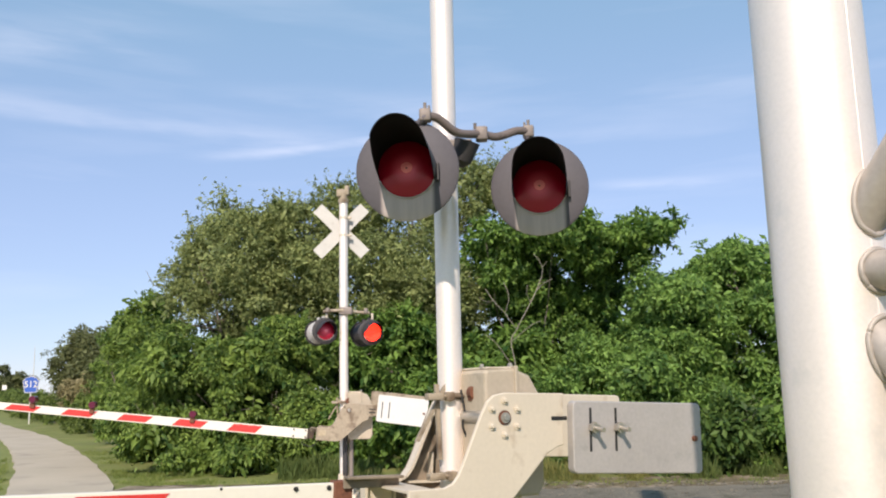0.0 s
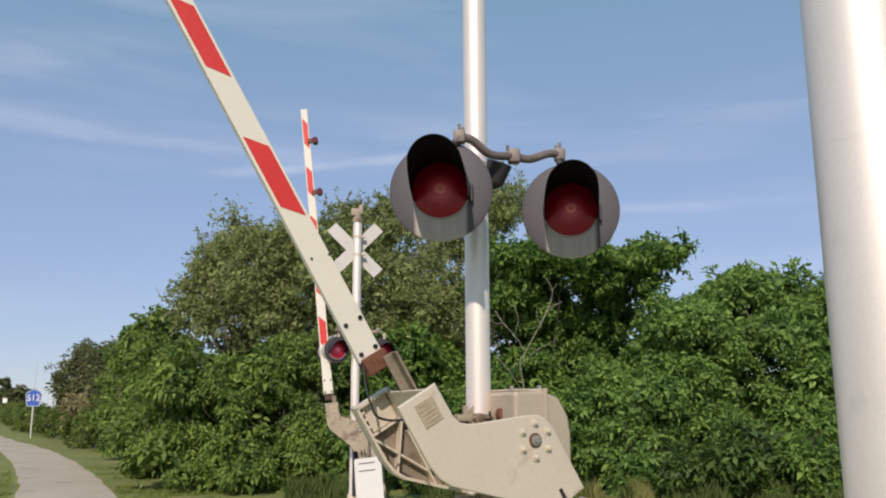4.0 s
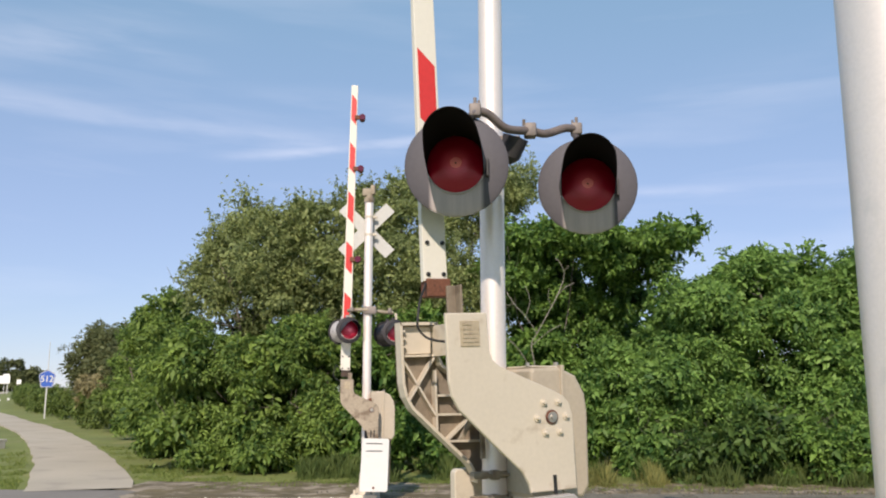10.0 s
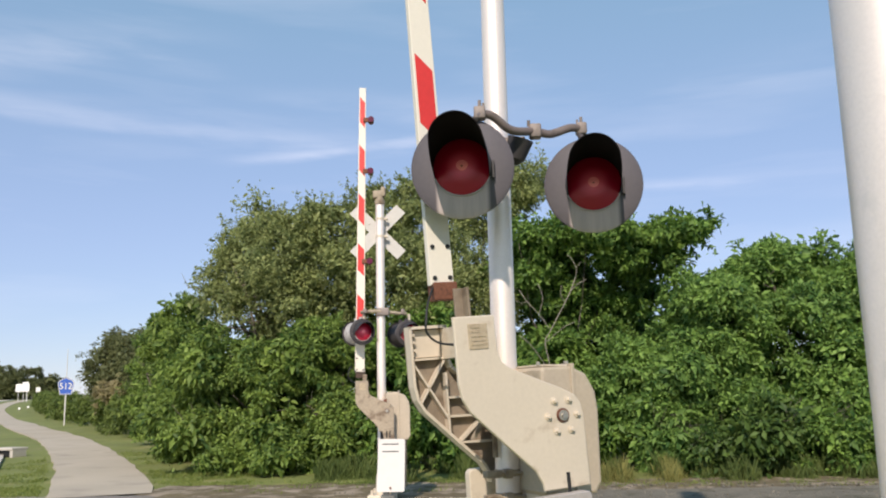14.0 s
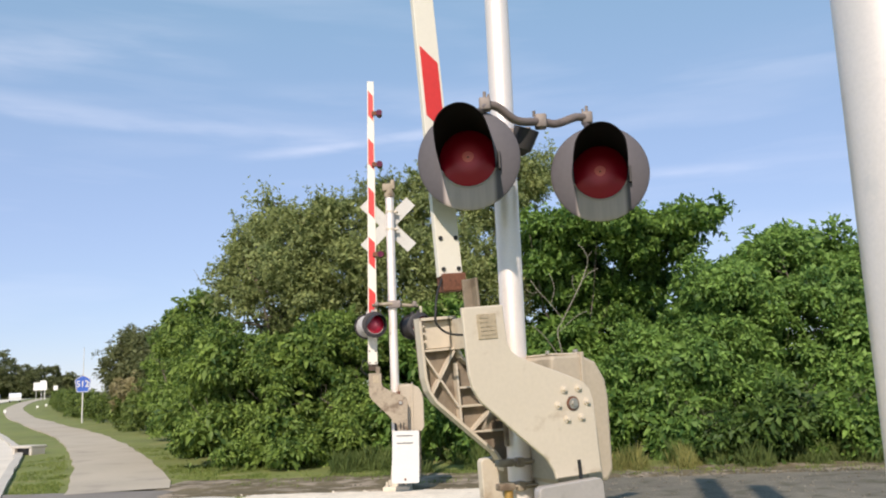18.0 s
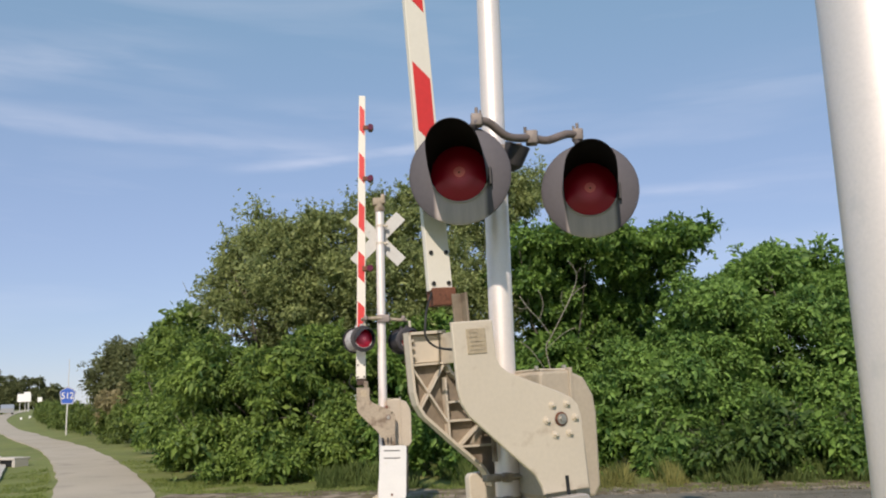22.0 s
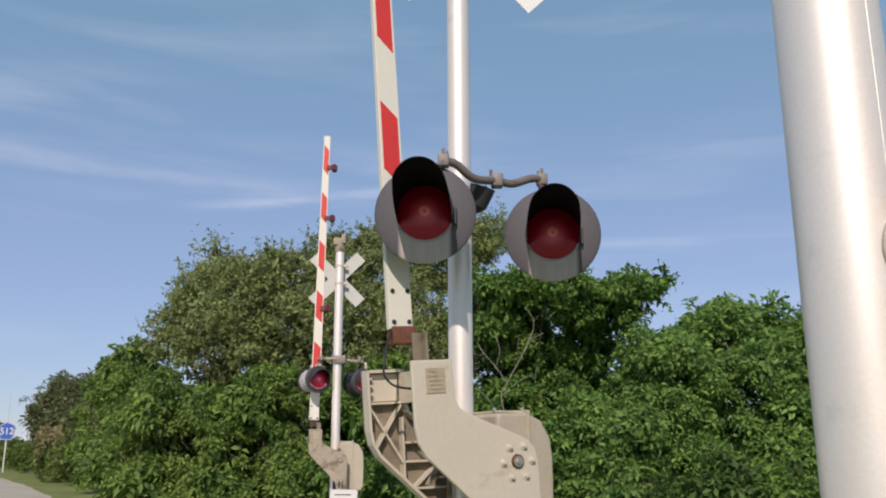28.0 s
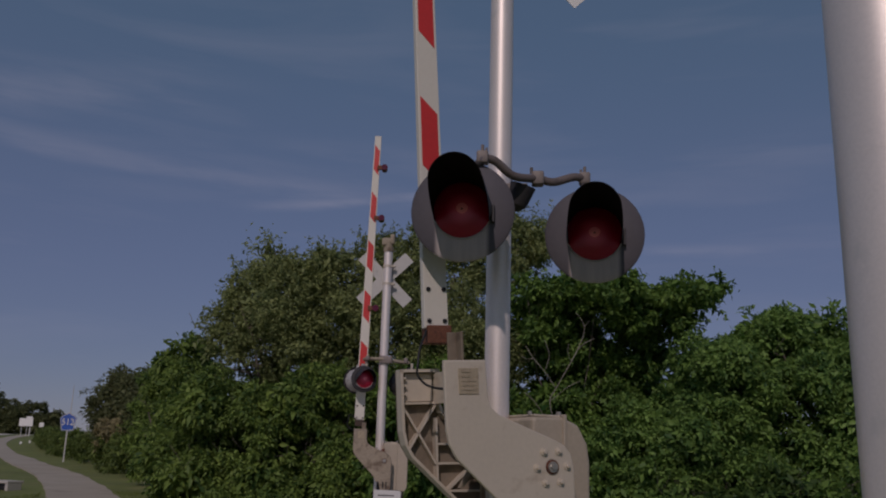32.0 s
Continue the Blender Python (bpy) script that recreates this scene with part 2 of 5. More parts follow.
LAMP_GREY = material("weathered_lamp_paint", (0.118, 0.104, 0.112), 0.65, 0.0, 0.10, 35, 0.05, (0.15, 0.133, 0.138), 5, 0.5)
# lamp grey lightened to show sun on a drum and on lens rims
DRUM_GREY = material("sunlit_pale_lamp_paint", (0.45, 0.43, 0.41), 0.5, 0.1, 0.15, 35, 0.05, (0.2, 0.18, 0.17), 6, 0.55)
ARM_LENS = material("dark_gate_lamp_lens", (0.10, 0.008, 0.03), 0.25, 0.0, 0.1, 40, 0.05)
DARK_CAST = material("dark_junction_paint", (0.035, 0.032, 0.033), 0.6, 0.0, 0.15, 40, 0.08)
PALE_BARK = material("bleached_grey_bark", (0.26, 0.235, 0.19), 0.9, 0.0, 0.3, 25, 0.5)
LIT = glow("lit_red_lamp", (1.0, 0.03, 0.012), 2.2)
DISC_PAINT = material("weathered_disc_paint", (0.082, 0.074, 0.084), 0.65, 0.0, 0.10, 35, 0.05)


def drip_wear_shade_lift(m, color, half, top):
    """Chalky run-off streaks that start at the lens and widen in tone downwards. Paled to cancel the visor's shadow."""
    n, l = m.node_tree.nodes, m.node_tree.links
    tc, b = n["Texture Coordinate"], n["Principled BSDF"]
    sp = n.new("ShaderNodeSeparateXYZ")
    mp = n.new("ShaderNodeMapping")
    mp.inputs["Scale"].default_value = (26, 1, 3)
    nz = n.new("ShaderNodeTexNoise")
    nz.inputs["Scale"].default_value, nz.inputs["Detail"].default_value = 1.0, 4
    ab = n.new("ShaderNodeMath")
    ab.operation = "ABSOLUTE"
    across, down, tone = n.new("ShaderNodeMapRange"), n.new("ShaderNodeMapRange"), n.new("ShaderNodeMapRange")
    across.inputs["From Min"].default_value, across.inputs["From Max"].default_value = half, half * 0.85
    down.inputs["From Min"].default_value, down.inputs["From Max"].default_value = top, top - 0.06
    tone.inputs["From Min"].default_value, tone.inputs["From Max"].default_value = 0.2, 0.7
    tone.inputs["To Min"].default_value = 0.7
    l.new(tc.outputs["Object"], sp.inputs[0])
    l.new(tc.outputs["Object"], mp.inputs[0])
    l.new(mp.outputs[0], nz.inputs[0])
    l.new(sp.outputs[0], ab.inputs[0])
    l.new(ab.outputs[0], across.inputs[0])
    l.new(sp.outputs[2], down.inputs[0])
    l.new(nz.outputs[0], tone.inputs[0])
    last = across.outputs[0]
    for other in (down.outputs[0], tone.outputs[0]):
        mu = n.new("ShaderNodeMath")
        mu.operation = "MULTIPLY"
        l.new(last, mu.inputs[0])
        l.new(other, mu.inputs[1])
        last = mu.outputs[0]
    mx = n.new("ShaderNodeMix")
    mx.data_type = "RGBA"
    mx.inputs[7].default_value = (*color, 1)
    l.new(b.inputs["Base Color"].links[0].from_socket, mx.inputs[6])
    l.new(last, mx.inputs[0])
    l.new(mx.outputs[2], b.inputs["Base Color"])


# streaked strip as wide as the visor's shadow, lightened to offset it
drip_wear_shade_lift(DISC_PAINT, (0.52, 0.44, 0.42), 0.158, 0.0)
# pinkish red for the highlight painted at each lens centre
LENS_HIGHLIGHT = material("lens_highlight_red", (1.0, 0.25, 0.30), 0.35, 0.0, 0.1, 60, 0.1)
ARM_PIPE = material("brown_weathered_pipe", (0.165, 0.132, 0.12), 0.6, 0.1, 0.15, 40, 0.08, (0.10, 0.08, 0.07), 6, 0.55)
FITTING = material("weathered_fitting", (0.22, 0.185, 0.165), 0.6, 0.2, 0.15, 50, 0.1)
DARK_DISC = material("dark_lamp_paint", (0.034, 0.03, 0.032), 0.6, 0.0, 0.12, 35, 0.05)
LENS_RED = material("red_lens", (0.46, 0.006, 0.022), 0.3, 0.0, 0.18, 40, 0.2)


def lens_centre_highlight(m, rim, middle, radius):
    """Red lens colour with a highlight painted in, brightest at the middle."""
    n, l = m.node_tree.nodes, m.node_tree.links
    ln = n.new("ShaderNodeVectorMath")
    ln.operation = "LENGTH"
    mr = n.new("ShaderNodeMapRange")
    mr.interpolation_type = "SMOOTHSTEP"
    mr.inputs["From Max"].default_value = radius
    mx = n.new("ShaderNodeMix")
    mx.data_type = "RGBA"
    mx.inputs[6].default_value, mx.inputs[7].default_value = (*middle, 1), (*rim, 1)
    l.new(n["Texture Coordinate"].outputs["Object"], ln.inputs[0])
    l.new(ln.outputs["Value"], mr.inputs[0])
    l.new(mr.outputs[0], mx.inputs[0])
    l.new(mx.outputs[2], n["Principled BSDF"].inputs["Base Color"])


lens_centre_highlight(LENS_RED, (0.36, 0.004, 0.028), (1.0, 0.13, 0.22), 0.115)
ARM_WHITE = material("arm_white_sheeting", (0.69, 0.65, 0.56), 0.5, 0.0, 0.04, 40, 0.02, (0.66, 0.62, 0.54), 3.0, 0.68)
ARM_RED = material("arm_red_sheeting", (0.62, 0.035, 0.03), 0.45, 0.0, 0.08, 40, 0.02)
SIGN_WHITE = material("sign_white_sheeting", (0.78, 0.77, 0.73), 0.5, 0.0, 0.05, 30, 0.02, (0.62, 0.60, 0.54), 4, 0.64)
SIGN_BACK = material("bare_sign_back", (0.47, 0.455, 0.42), 0.5, 0.2, 0.08, 30, 0.03, (0.48, 0.46, 0.42), 5, 0.6)
SIGN_BLUE = material("sign_blue_sheeting", (0.03, 0.10, 0.42), 0.45, 0.0, 0.06, 30, 0.02)
SIGN_YELLOW = material("sign_yellow_legend", (0.80, 0.74, 0.55), 0.5, 0.0, 0.04, 30, 0.02)
BARK = material("grey_bark", (0.15, 0.125, 0.10), 0.9, 0.0, 0.3, 25, 0.5)
ASPHALT = material("worn_path_asphalt", (0.43, 0.37, 0.285), 0.9, 0.0, 0.14, 40, 0.3, (0.33, 0.28, 0.225), 0.5, 0.56)
STRIP = material("grey_asphalt", (0.215, 0.19, 0.165), 0.9, 0.0, 0.15, 40, 0.3, (0.17, 0.15, 0.13), 0.7, 0.56)
ROAD = material("sunbleached_road", (0.66, 0.595, 0.50), 0.9, 0.0, 0.1, 18, 0.15, (0.56, 0.49, 0.40), 0.7, 0.6)
CONCRETE = material("pale_concrete", (0.50, 0.46, 0.40), 0.85, 0.0, 0.12, 20, 0.2, (0.44, 0.40, 0.34), 0.8, 0.58)
LIMESTONE = material("white_limestone", (0.70, 0.62, 0.51), 0.9, 0.0, 0.22, 14, 0.5, (0.42, 0.35, 0.27), 1.6, 0.6, island=0.1)
DIRT = material("grey_brown_dirt", (0.125, 0.098, 0.052), 0.95, 0.0, 0.45, 12, 0.5, (0.32, 0.26, 0.195), 1.2, 0.47)
# grey stone colour, darkened overall for shadows lying across this side
BALLAST = material("grey_ballast_stone", (0.15, 0.135, 0.105), 0.9, 0.0, 0.4, 12, 0.5, (0.075, 0.072, 0.044), 1.3, 0.52, island=0.15)
GRASS_BASE = material("mown_grass_ground", (0.155, 0.18, 0.042), 0.95, 0.0, 0.3, 16, 0.4, (0.24, 0.225, 0.08), 0.6, 0.54)
BLADES = leaf_material("grass_blades", (0.13, 0.19, 0.04), (0.27, 0.31, 0.085), 0.4)
# dark grass green, taken further down for shade at the shrubs' foot
WEEDS = leaf_material("uncut_grass_blades", (0.05, 0.085, 0.02), (0.15, 0.195, 0.055), 0.35)
DRY_BLADES = leaf_material("dry_grass_blades", (0.13, 0.15, 0.045), (0.33, 0.31, 0.10), 0.35)
LEAF_A = leaf_material("bright_shrub_leaves", (0.030, 0.080, 0.017), (0.265, 0.37, 0.078), 0.38)
LEAF_B = leaf_material("olive_tree_leaves", (0.105, 0.145, 0.05), (0.37, 0.415, 0.155), 0.4)
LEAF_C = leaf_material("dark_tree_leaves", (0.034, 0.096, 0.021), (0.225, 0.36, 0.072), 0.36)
LEAF_D = leaf_material("fresh_shrub_leaves", (0.034, 0.098, 0.022), (0.27, 0.43, 0.10), 0.40)
# leaf greens darkened to stand for shade low under the big shrubs
LEAF_W = leaf_material("shade_dark_weed_leaves", (0.022, 0.06, 0.014), (0.12, 0.195, 0.042), 0.33)
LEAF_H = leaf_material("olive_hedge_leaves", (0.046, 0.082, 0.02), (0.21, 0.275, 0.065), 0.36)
LEAF_E = leaf_material("dull_olive_leaves", (0.065, 0.08, 0.03), (0.18, 0.20, 0.08), 0.35)
LEAF_DRY = leaf_material("dry_shrub_leaves", (0.23, 0.205, 0.10), (0.40, 0.35, 0.18))

# ---------------------------------------------------------------- mesh helpers


def scaled(m):
    m = m.copy()
    m.translation *= UNIT
    return m


def thing(name, label, category, m=None, group="", kind=""):
    ob = new(name)
    ob.empty_display_size = 0.1
    if m is not None:
        ob.matrix_world = scaled(m)
    return tagged(ob, label, category, group, kind)


def part(name, bm, mat, parent=None, label="", smooth=False, m=None):
    me = bpy.data.meshes.new(name)
    bmesh.ops.scale(bm, vec=(UNIT, UNIT, UNIT), verts=bm.verts)
    bmesh.ops.recalc_face_normals(bm, faces=bm.faces)
    bm.to_mesh(me)
    bm.free()
    me.materials.append(mat)
    if smooth:
        me.shade_smooth() if smooth is True else me.set_sharp_from_angle(angle=radians(smooth))
    ob = new(name, me)
    if parent is not None:
        ob.parent = parent
    if m is not None:
        ob.matrix_local = scaled(m)
    if label:
        tagged(ob, label)
    return ob


def again(ob, m, parent=None):
    """The same mesh again, as another piece."""
    o = new(ob.name.split(".")[0], ob.data)
    o.parent = parent if parent is not None else ob.parent
    o.matrix_local = scaled(m)
    return o


def add_box(bm, lo, hi, bevel=0.0):
    c = [(a + b) / 2 for a, b in zip(lo, hi)]
    s = [abs(b - a) for a, b in zip(lo, hi)]
    got = bmesh.ops.create_cube(bm, size=1, matrix=Matrix.LocRotScale(c, None, s))
    if bevel:
        es = list({e for v in got["verts"] for e in v.link_edges})
        bmesh.ops.bevel(bm, geom=es, offset=bevel, segments=2, affect="EDGES", profile=0.5)
    return bm


def box(lo, hi, bevel=0.0):
    return add_box(bmesh.new(), lo, hi, bevel)


def add_cyl(bm, p0, p1, r, seg=20, r2=None, caps=True):
    p0, p1 = Vector(p0), Vector(p1)
    d = p1 - p0
    m = Matrix.Translation((p0 + p1) / 2) @ d.to_track_quat("Z", "Y").to_matrix().to_4x4()
    bmesh.ops.create_cone(bm, cap_ends=caps, segments=seg, radius1=r, radius2=r if r2 is None else r2, depth=d.length, matrix=m)
    return bm


def cyl(p0, p1, r, seg=20, r2=None):
    return add_cyl(bmesh.new(), p0, p1, r, seg, r2)


def slab(poly, y0, y1, bevel=0.0):
    """A flat plate: an outline in (x, z), from y0 to y1."""
    bm = bmesh.new()
    vs = [bm.verts.new((x, y0, z)) for x, z in poly]
    f = bm.faces.new(vs)
    got = bmesh.ops.extrude_face_region(bm, geom=[f])
    bmesh.ops.translate(bm, verts=[v for v in got["geom"] if isinstance(v, bmesh.types.BMVert)], vec=(0, y1 - y0, 0))
    if bevel:
        es = [e for e in bm.edges if abs(e.verts[0].co.y - e.verts[1].co.y) < 1e-6]
        bmesh.ops.bevel(bm, geom=es, offset=bevel, segments=2, affect="EDGES", profile=0.5)
    return bm


def tube(points, r, seg=10, steps=6):
    """A bent pipe through the points."""
    pts = [Vector(p) for p in points]
    path = []
    for i in range(len(pts) - 1):
        p0, p1, p2, p3 = pts[max(i - 1, 0)], pts[i], pts[i + 1], pts[min(i + 2, len(pts) - 1)]
        for k in range(steps):
            t = k / steps
            path.append(0.5 * ((2 * p1) + (p2 - p0) * t + (2 * p0 - 5 * p1 + 4 * p2 - p3) * t * t + (3 * p1 - p0 - 3 * p2 + p3) * t ** 3))
    path.append(pts[-1])
    bm = bmesh.new()
    rings = []
    side = None
    for i, p in enumerate(path):
        d = (path[min(i + 1, len(path) - 1)] - path[max(i - 1, 0)]).normalized()
        side = d.orthogonal().normalized() if side is None else (side - d * side.dot(d)).normalized()
        up = d.cross(side)
        rings.append([bm.verts.new(p + (side * math.cos(2 * math.pi * k / seg) + up * math.sin(2 * math.pi * k / seg)) * r) for k in range(seg)])
    for a, b in zip(rings, rings[1:]):
        for k in range(seg):
            bm.faces.new((a[k], a[(k + 1) % seg], b[(k + 1) % seg], b[k]))
    bm.faces.new(rings[0])
    bm.faces.new(rings[-1])
    return bm


def mesh_from(name, verts, faces, mat, parent=None, label=""):
    me = bpy.data.meshes.new(name)
    me.from_pydata([(x * UNIT, y * UNIT, z * UNIT) for x, y, z in verts], [], faces)
    me.materials.append(mat)
    ob = new(name, me)
    if parent is not None:
        ob.parent = parent
    if label:
        tagged(ob, label)
    return ob


# ---------------------------------------------------------------- ground
def ground_z(x, y):
    return 0.1 + 0.0145 * min(max(y - 12, 0), 38) + 0.022 * min(max(y - 50, 0), 92) - 0.01 * min(max(y - 142, 0), 200) + 0.02 * math.sin(x * 0.9) * math.sin(y * 0.7) * (min(max((x + 0.57 * y) * 1.5, 0), 1) if 12 < y < 48 else 0)


def curve_through(points, step):
    pts = [Vector((x, y, 0)) for x, y in points]
    out = []
    for i in range(len(pts) - 1):
        p0, p1, p2, p3 = pts[max(i - 1, 0)], pts[i], pts[i + 1], pts[min(i + 2, len(pts) - 1)]
        n = max(2, int((p2 - p1).length / step))
        for k in range(n):
            t = k / n
            out.append(0.5 * ((2 * p1) + (p2 - p0) * t + (2 * p0 - 5 * p1 + 4 * p2 - p3) * t * t + (3 * p1 - p0 - 3 * p2 + p3) * t ** 3))
    out.append(pts[-1])
    return out


def ribbon(name, points, left, right, lift, mat, label, category, depth=0.12, wobble=0.0):
    """A strip of ground along a line, with sides."""
    line = curve_through(points, 0.6)
    verts, faces = [], []
    for i, p in enumerate(line):
        d = (line[min(i + 1, len(line) - 1)] - line[max(i - 1, 0)]).normalized()
        s = Vector((-d.y, d.x, 0))
        a = p + s * (left + wobble * noise.noise(p * 0.8))
        b = p - s * (right + wobble * noise.noise(p * 0.8 + Vector((9, 0, 0))))
        za, zb = ground_z(a.x, a.y) + lift, ground_z(b.x, b.y) + lift
        z = max(za, zb)
        verts += [(a.x, a.y, z - depth), (a.x, a.y, z), (b.x, b.y, z), (b.x, b.y, z - depth)]
    for i in range(len(line) - 1):
        for k in range(3):
            o = 4 * i + k
            faces.append((o, o + 1, o + 5, o + 4))
    return tagged(mesh_from(name, verts, faces, mat), label, category, kind="structure")


def make_ground():
    xs = sorted({*np.linspace(-30, 14, 89).round(3), -2500, -900, -400, -200, -120, -80, -60, -45, -37, 20, 30, 45, 80, 150, 300, 900, 2500})
    ys = sorted({*np.linspace(-6, 60, 133).round(3), -2500, -900, -300, -100, -40, -15, 50, 75, 95, 120, 142, 170, 200, 342, 300, 500, 900, 2500})
    verts = [(x, y, ground_z(x, y)) for y in ys for x in xs]
    n = len(xs)
    faces = [(j * n + i, j * n + i + 1, (j + 1) * n + i + 1, (j + 1) * n + i) for j in range(len(ys) - 1) for i in range(n - 1)]
    g = mesh_from("ground", verts, faces, GRASS_BASE)
    tagged(g, "short mown grass ground with dry patches beside the path", "ground", kind="structure")


make_ground()
PATH_LINE = [(-5.62, 11.85), (-6.05, 12.8), (-7.6, 15.9), (-9.3, 19.0), (-12.2, 24.0), (-15.3, 28.9), (-20.2, 35.9), (-24.2, 42.0), (-29.6, 49.8), (-41.4, 68.5), (-49.8, 83), (-63, 107.5), (-76, 134)]
KERB_LINE = [(-6.95, 11.2), (-7.74, 12.6), (-9.45, 15.7), (-12.1, 20.4), (-14.5, 24.1), (-17.8, 28.9), (-23.1, 36.5), (-31.2, 48.6), (-44.9, 70), (-54.7, 86), (-68.4, 111.5), (-80, 138)]
ribbon("path", PATH_LINE, 0.72, 0.72, 0.03, ASPHALT, "pale grey asphalt footpath curving away along the shrubs", "footpath", wobble=0.08)
ribbon("kerb", KERB_LINE, 0.16, 0.0, 0.06, CONCRETE, "pale concrete kerb between road and grass", "kerb", wobble=0.05)
ribbon("road", KERB_LINE, 26.0, -0.17, 0.012, ROAD, "sunlit cream-white concrete road surface", "road")


def pad(name, x0, x1, y0, y1, lift, mat, label, category, jag):
    """A patch of ground with an uneven outline and a fine grid."""
    nx, ny = int((x1 - x0) / 0.18), int((y1 - y0) / 0.18)
    verts, faces = [], []
    for j in range(ny + 1):
        for i in range(nx + 1):
            x, y = x0 + (x1 - x0) * i / nx, y0 + (y1 - y0) * j / ny
            if j == ny:
                y += jag * noise.noise(Vector((x * 1.3, 3, 0))) + 0.4 * jag * noise.noise(Vector((x * 5, 7, 0)))
            bump = 0.012 * noise.noise(Vector((x * 4, y * 4, 1)))
            edge = -0.04 if j in (0, ny) or i in (0, nx) else 0
            verts.append((x, y, ground_z(x, y) + lift + bump + edge))
    for j in range(ny):
        for i in range(nx):
            a = j * (nx + 1) + i
            faces.append((a, a + 1, a + nx + 2, a + nx + 1))
    return tagged(mesh_from(name, verts, faces, mat), label, category, kind="structure")


pad("pavement", -12, -3.6, 5, 11.1, 0.035, CONCRETE, "sunlit concrete crossing surface at the tracks", "pavement", 0.05)
pad("asphalt_strip", -9.5, -4.75, 10.5, 11.98, 0.045, STRIP, "grey asphalt strip where the footpath meets the crossing", "pavement", 0.06)
pad("gravel", -3.6, 0.3, 5, 11.15, 0.04, LIMESTONE, "white crushed limestone gravel shoulder", "gravel", 0.55)
pad("ballast", 0.3, 9, 5, 11.9, 0.035, BALLAST, "grey weathered stone ballast beside the tracks", "ballast", 0.4)
pad("dirt", -5.32, 9, 11.1, 13.3, 0.02, DIRT, "grey-brown dirt strip in front of the shrubs", "dirt", 1.1)

# ---------------------------------------------------------------- crossing signals
def lamp(parent, m, LENS_R=0.138, VISOR_R=0.141, reach_top=0.47, disc=None, drum=None, DISC_R=0.246, hood=None):
    """One flashing-light unit that faces -y: drum housing, round background, tunnel visor and lens."""
    bm = cyl((0, 0.015, 0), (0, 0.17, 0), 0.15, 32, 0.12)
    add_cyl(bm, (0, 0.17, 0), (0, 0.20, 0), 0.12, 32, 0.07)
    add_cyl(bm, (0, 0.08, 0.12), (0, 0.08, 0.20), 0.025, 12)
    unit = part("signal_lamp", bm, drum or LAMP_GREY, parent, "grey round signal lamp housing", 40, m)
    bm = bmesh.new()
    rings = []
    for r, y in ((VISOR_R, 0.0), (DISC_R - 0.012, 0.004), (DISC_R, 0.012), (DISC_R, 0.024), (VISOR_R, 0.016)):
        rings.append([bm.verts.new((r * math.cos(a), y, r * math.sin(a))) for a in np.linspace(0, 2 * math.pi, 56, endpoint=False)])
    for a, b in zip(rings, rings[1:] + rings[:1]):
        for k in range(56):
            bm.faces.new((a[k], a[(k + 1) % 56], b[(k + 1) % 56], b[k]))
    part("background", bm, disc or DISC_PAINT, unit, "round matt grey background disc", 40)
    # tunnel visor, longest at the top, notched at both sides
    for name, grow, mat in (("visor", 0.0, hood or LAMP_GREY), ("visor_lining", -0.004, VISOR_IN)):
        bm = bmesh.new()
        n = 72
        front, rear = [], []
        for k in range(n + 1):
            a = -math.pi + 2 * math.pi * k / n
            t = abs(a)
            # full reach over the crown, cut back along both sides to nothing below
            q = min(max((t - 1.25) / 0.75, 0), 1)
            reach = reach_top * ((1 - 0.10 * (t / 1.25) ** 2 if t < 1.25 else 0.90) * (1 - q) + 0.012)
            r0, r = VISOR_R + grow, (VISOR_R + grow) * (1 - 0.15 * reach / reach_top)
            front.append(bm.verts.new((r * math.sin(a), -reach - grow, r * math.cos(a))))
            rear.append(bm.verts.new((r0 * math.sin(a), 0.002, r0 * math.cos(a))))
        for k in range(n):
            bm.faces.new((front[k], front[k + 1], rear[k + 1], rear[k]))
        part(name, bm, mat, unit, "", 60)
    # domed lens with fluted face
    bm = bmesh.new()
    rings = [[bm.verts.new((LENS_R * q * math.cos(a), -0.004 - 0.028 * (1 - q * q) - 0.0012 * (j % 2), LENS_R * q * math.sin(a)))
              for a in np.linspace(0, 2 * math.pi, 40, endpoint=False)] for j, q in enumerate(np.linspace(1, 0.08, 14))]
    for a, b in zip(rings, rings[1:]):
        for k in range(40):
            bm.faces.new((a[k], a[(k + 1) % 40], b[(k + 1) % 40], b[k]))
    bm.faces.new(rings[-1])
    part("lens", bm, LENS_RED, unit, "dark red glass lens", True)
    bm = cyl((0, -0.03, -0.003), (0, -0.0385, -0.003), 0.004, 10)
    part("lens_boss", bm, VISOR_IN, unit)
    # small disc coloured as the bright reflection in the lens
    part("lens_highlight", cyl((0, -0.030, -0.004), (0, -0.037, -0.005), LENS_R * 0.22, 24, LENS_R * 0.11), LENS_HIGHLIGHT, unit, "painted bright highlight at the lens centre", 40)
    # lower arc of the lens rim, coloured pale as if sunlit
    rim = tube([(LENS_R * 1.015 * math.sin(k), -0.008, -LENS_R * 1.015 * math.cos(k)) for k in np.linspace(-1.2, 1.2, 13)], 0.0035, 8, 2)
    part("sunlit_lens_rim", rim, DRUM_GREY, unit, "lower lens rim in a sunlit pale colour", True)
    # side hinge tabs
    part("visor_latch", box((VISOR_R, -0.03, -0.065), (VISOR_R + 0.012, 0.0, 0.02), 0.003), DARK_CAST, unit)
    return unit


def blade(bm, angle, y, size):
    c, s = math.cos(angle), math.sin(angle)
    m = Matrix(((c, 0, -s, 0), (0, 1, 0, y), (s, 0, c, 0), (0, 0, 0, 1)))
    bmesh.ops.create_cube(bm, size=1, matrix=m @ Matrix.Diagonal((size[0], 0.004, size[1], 1)))


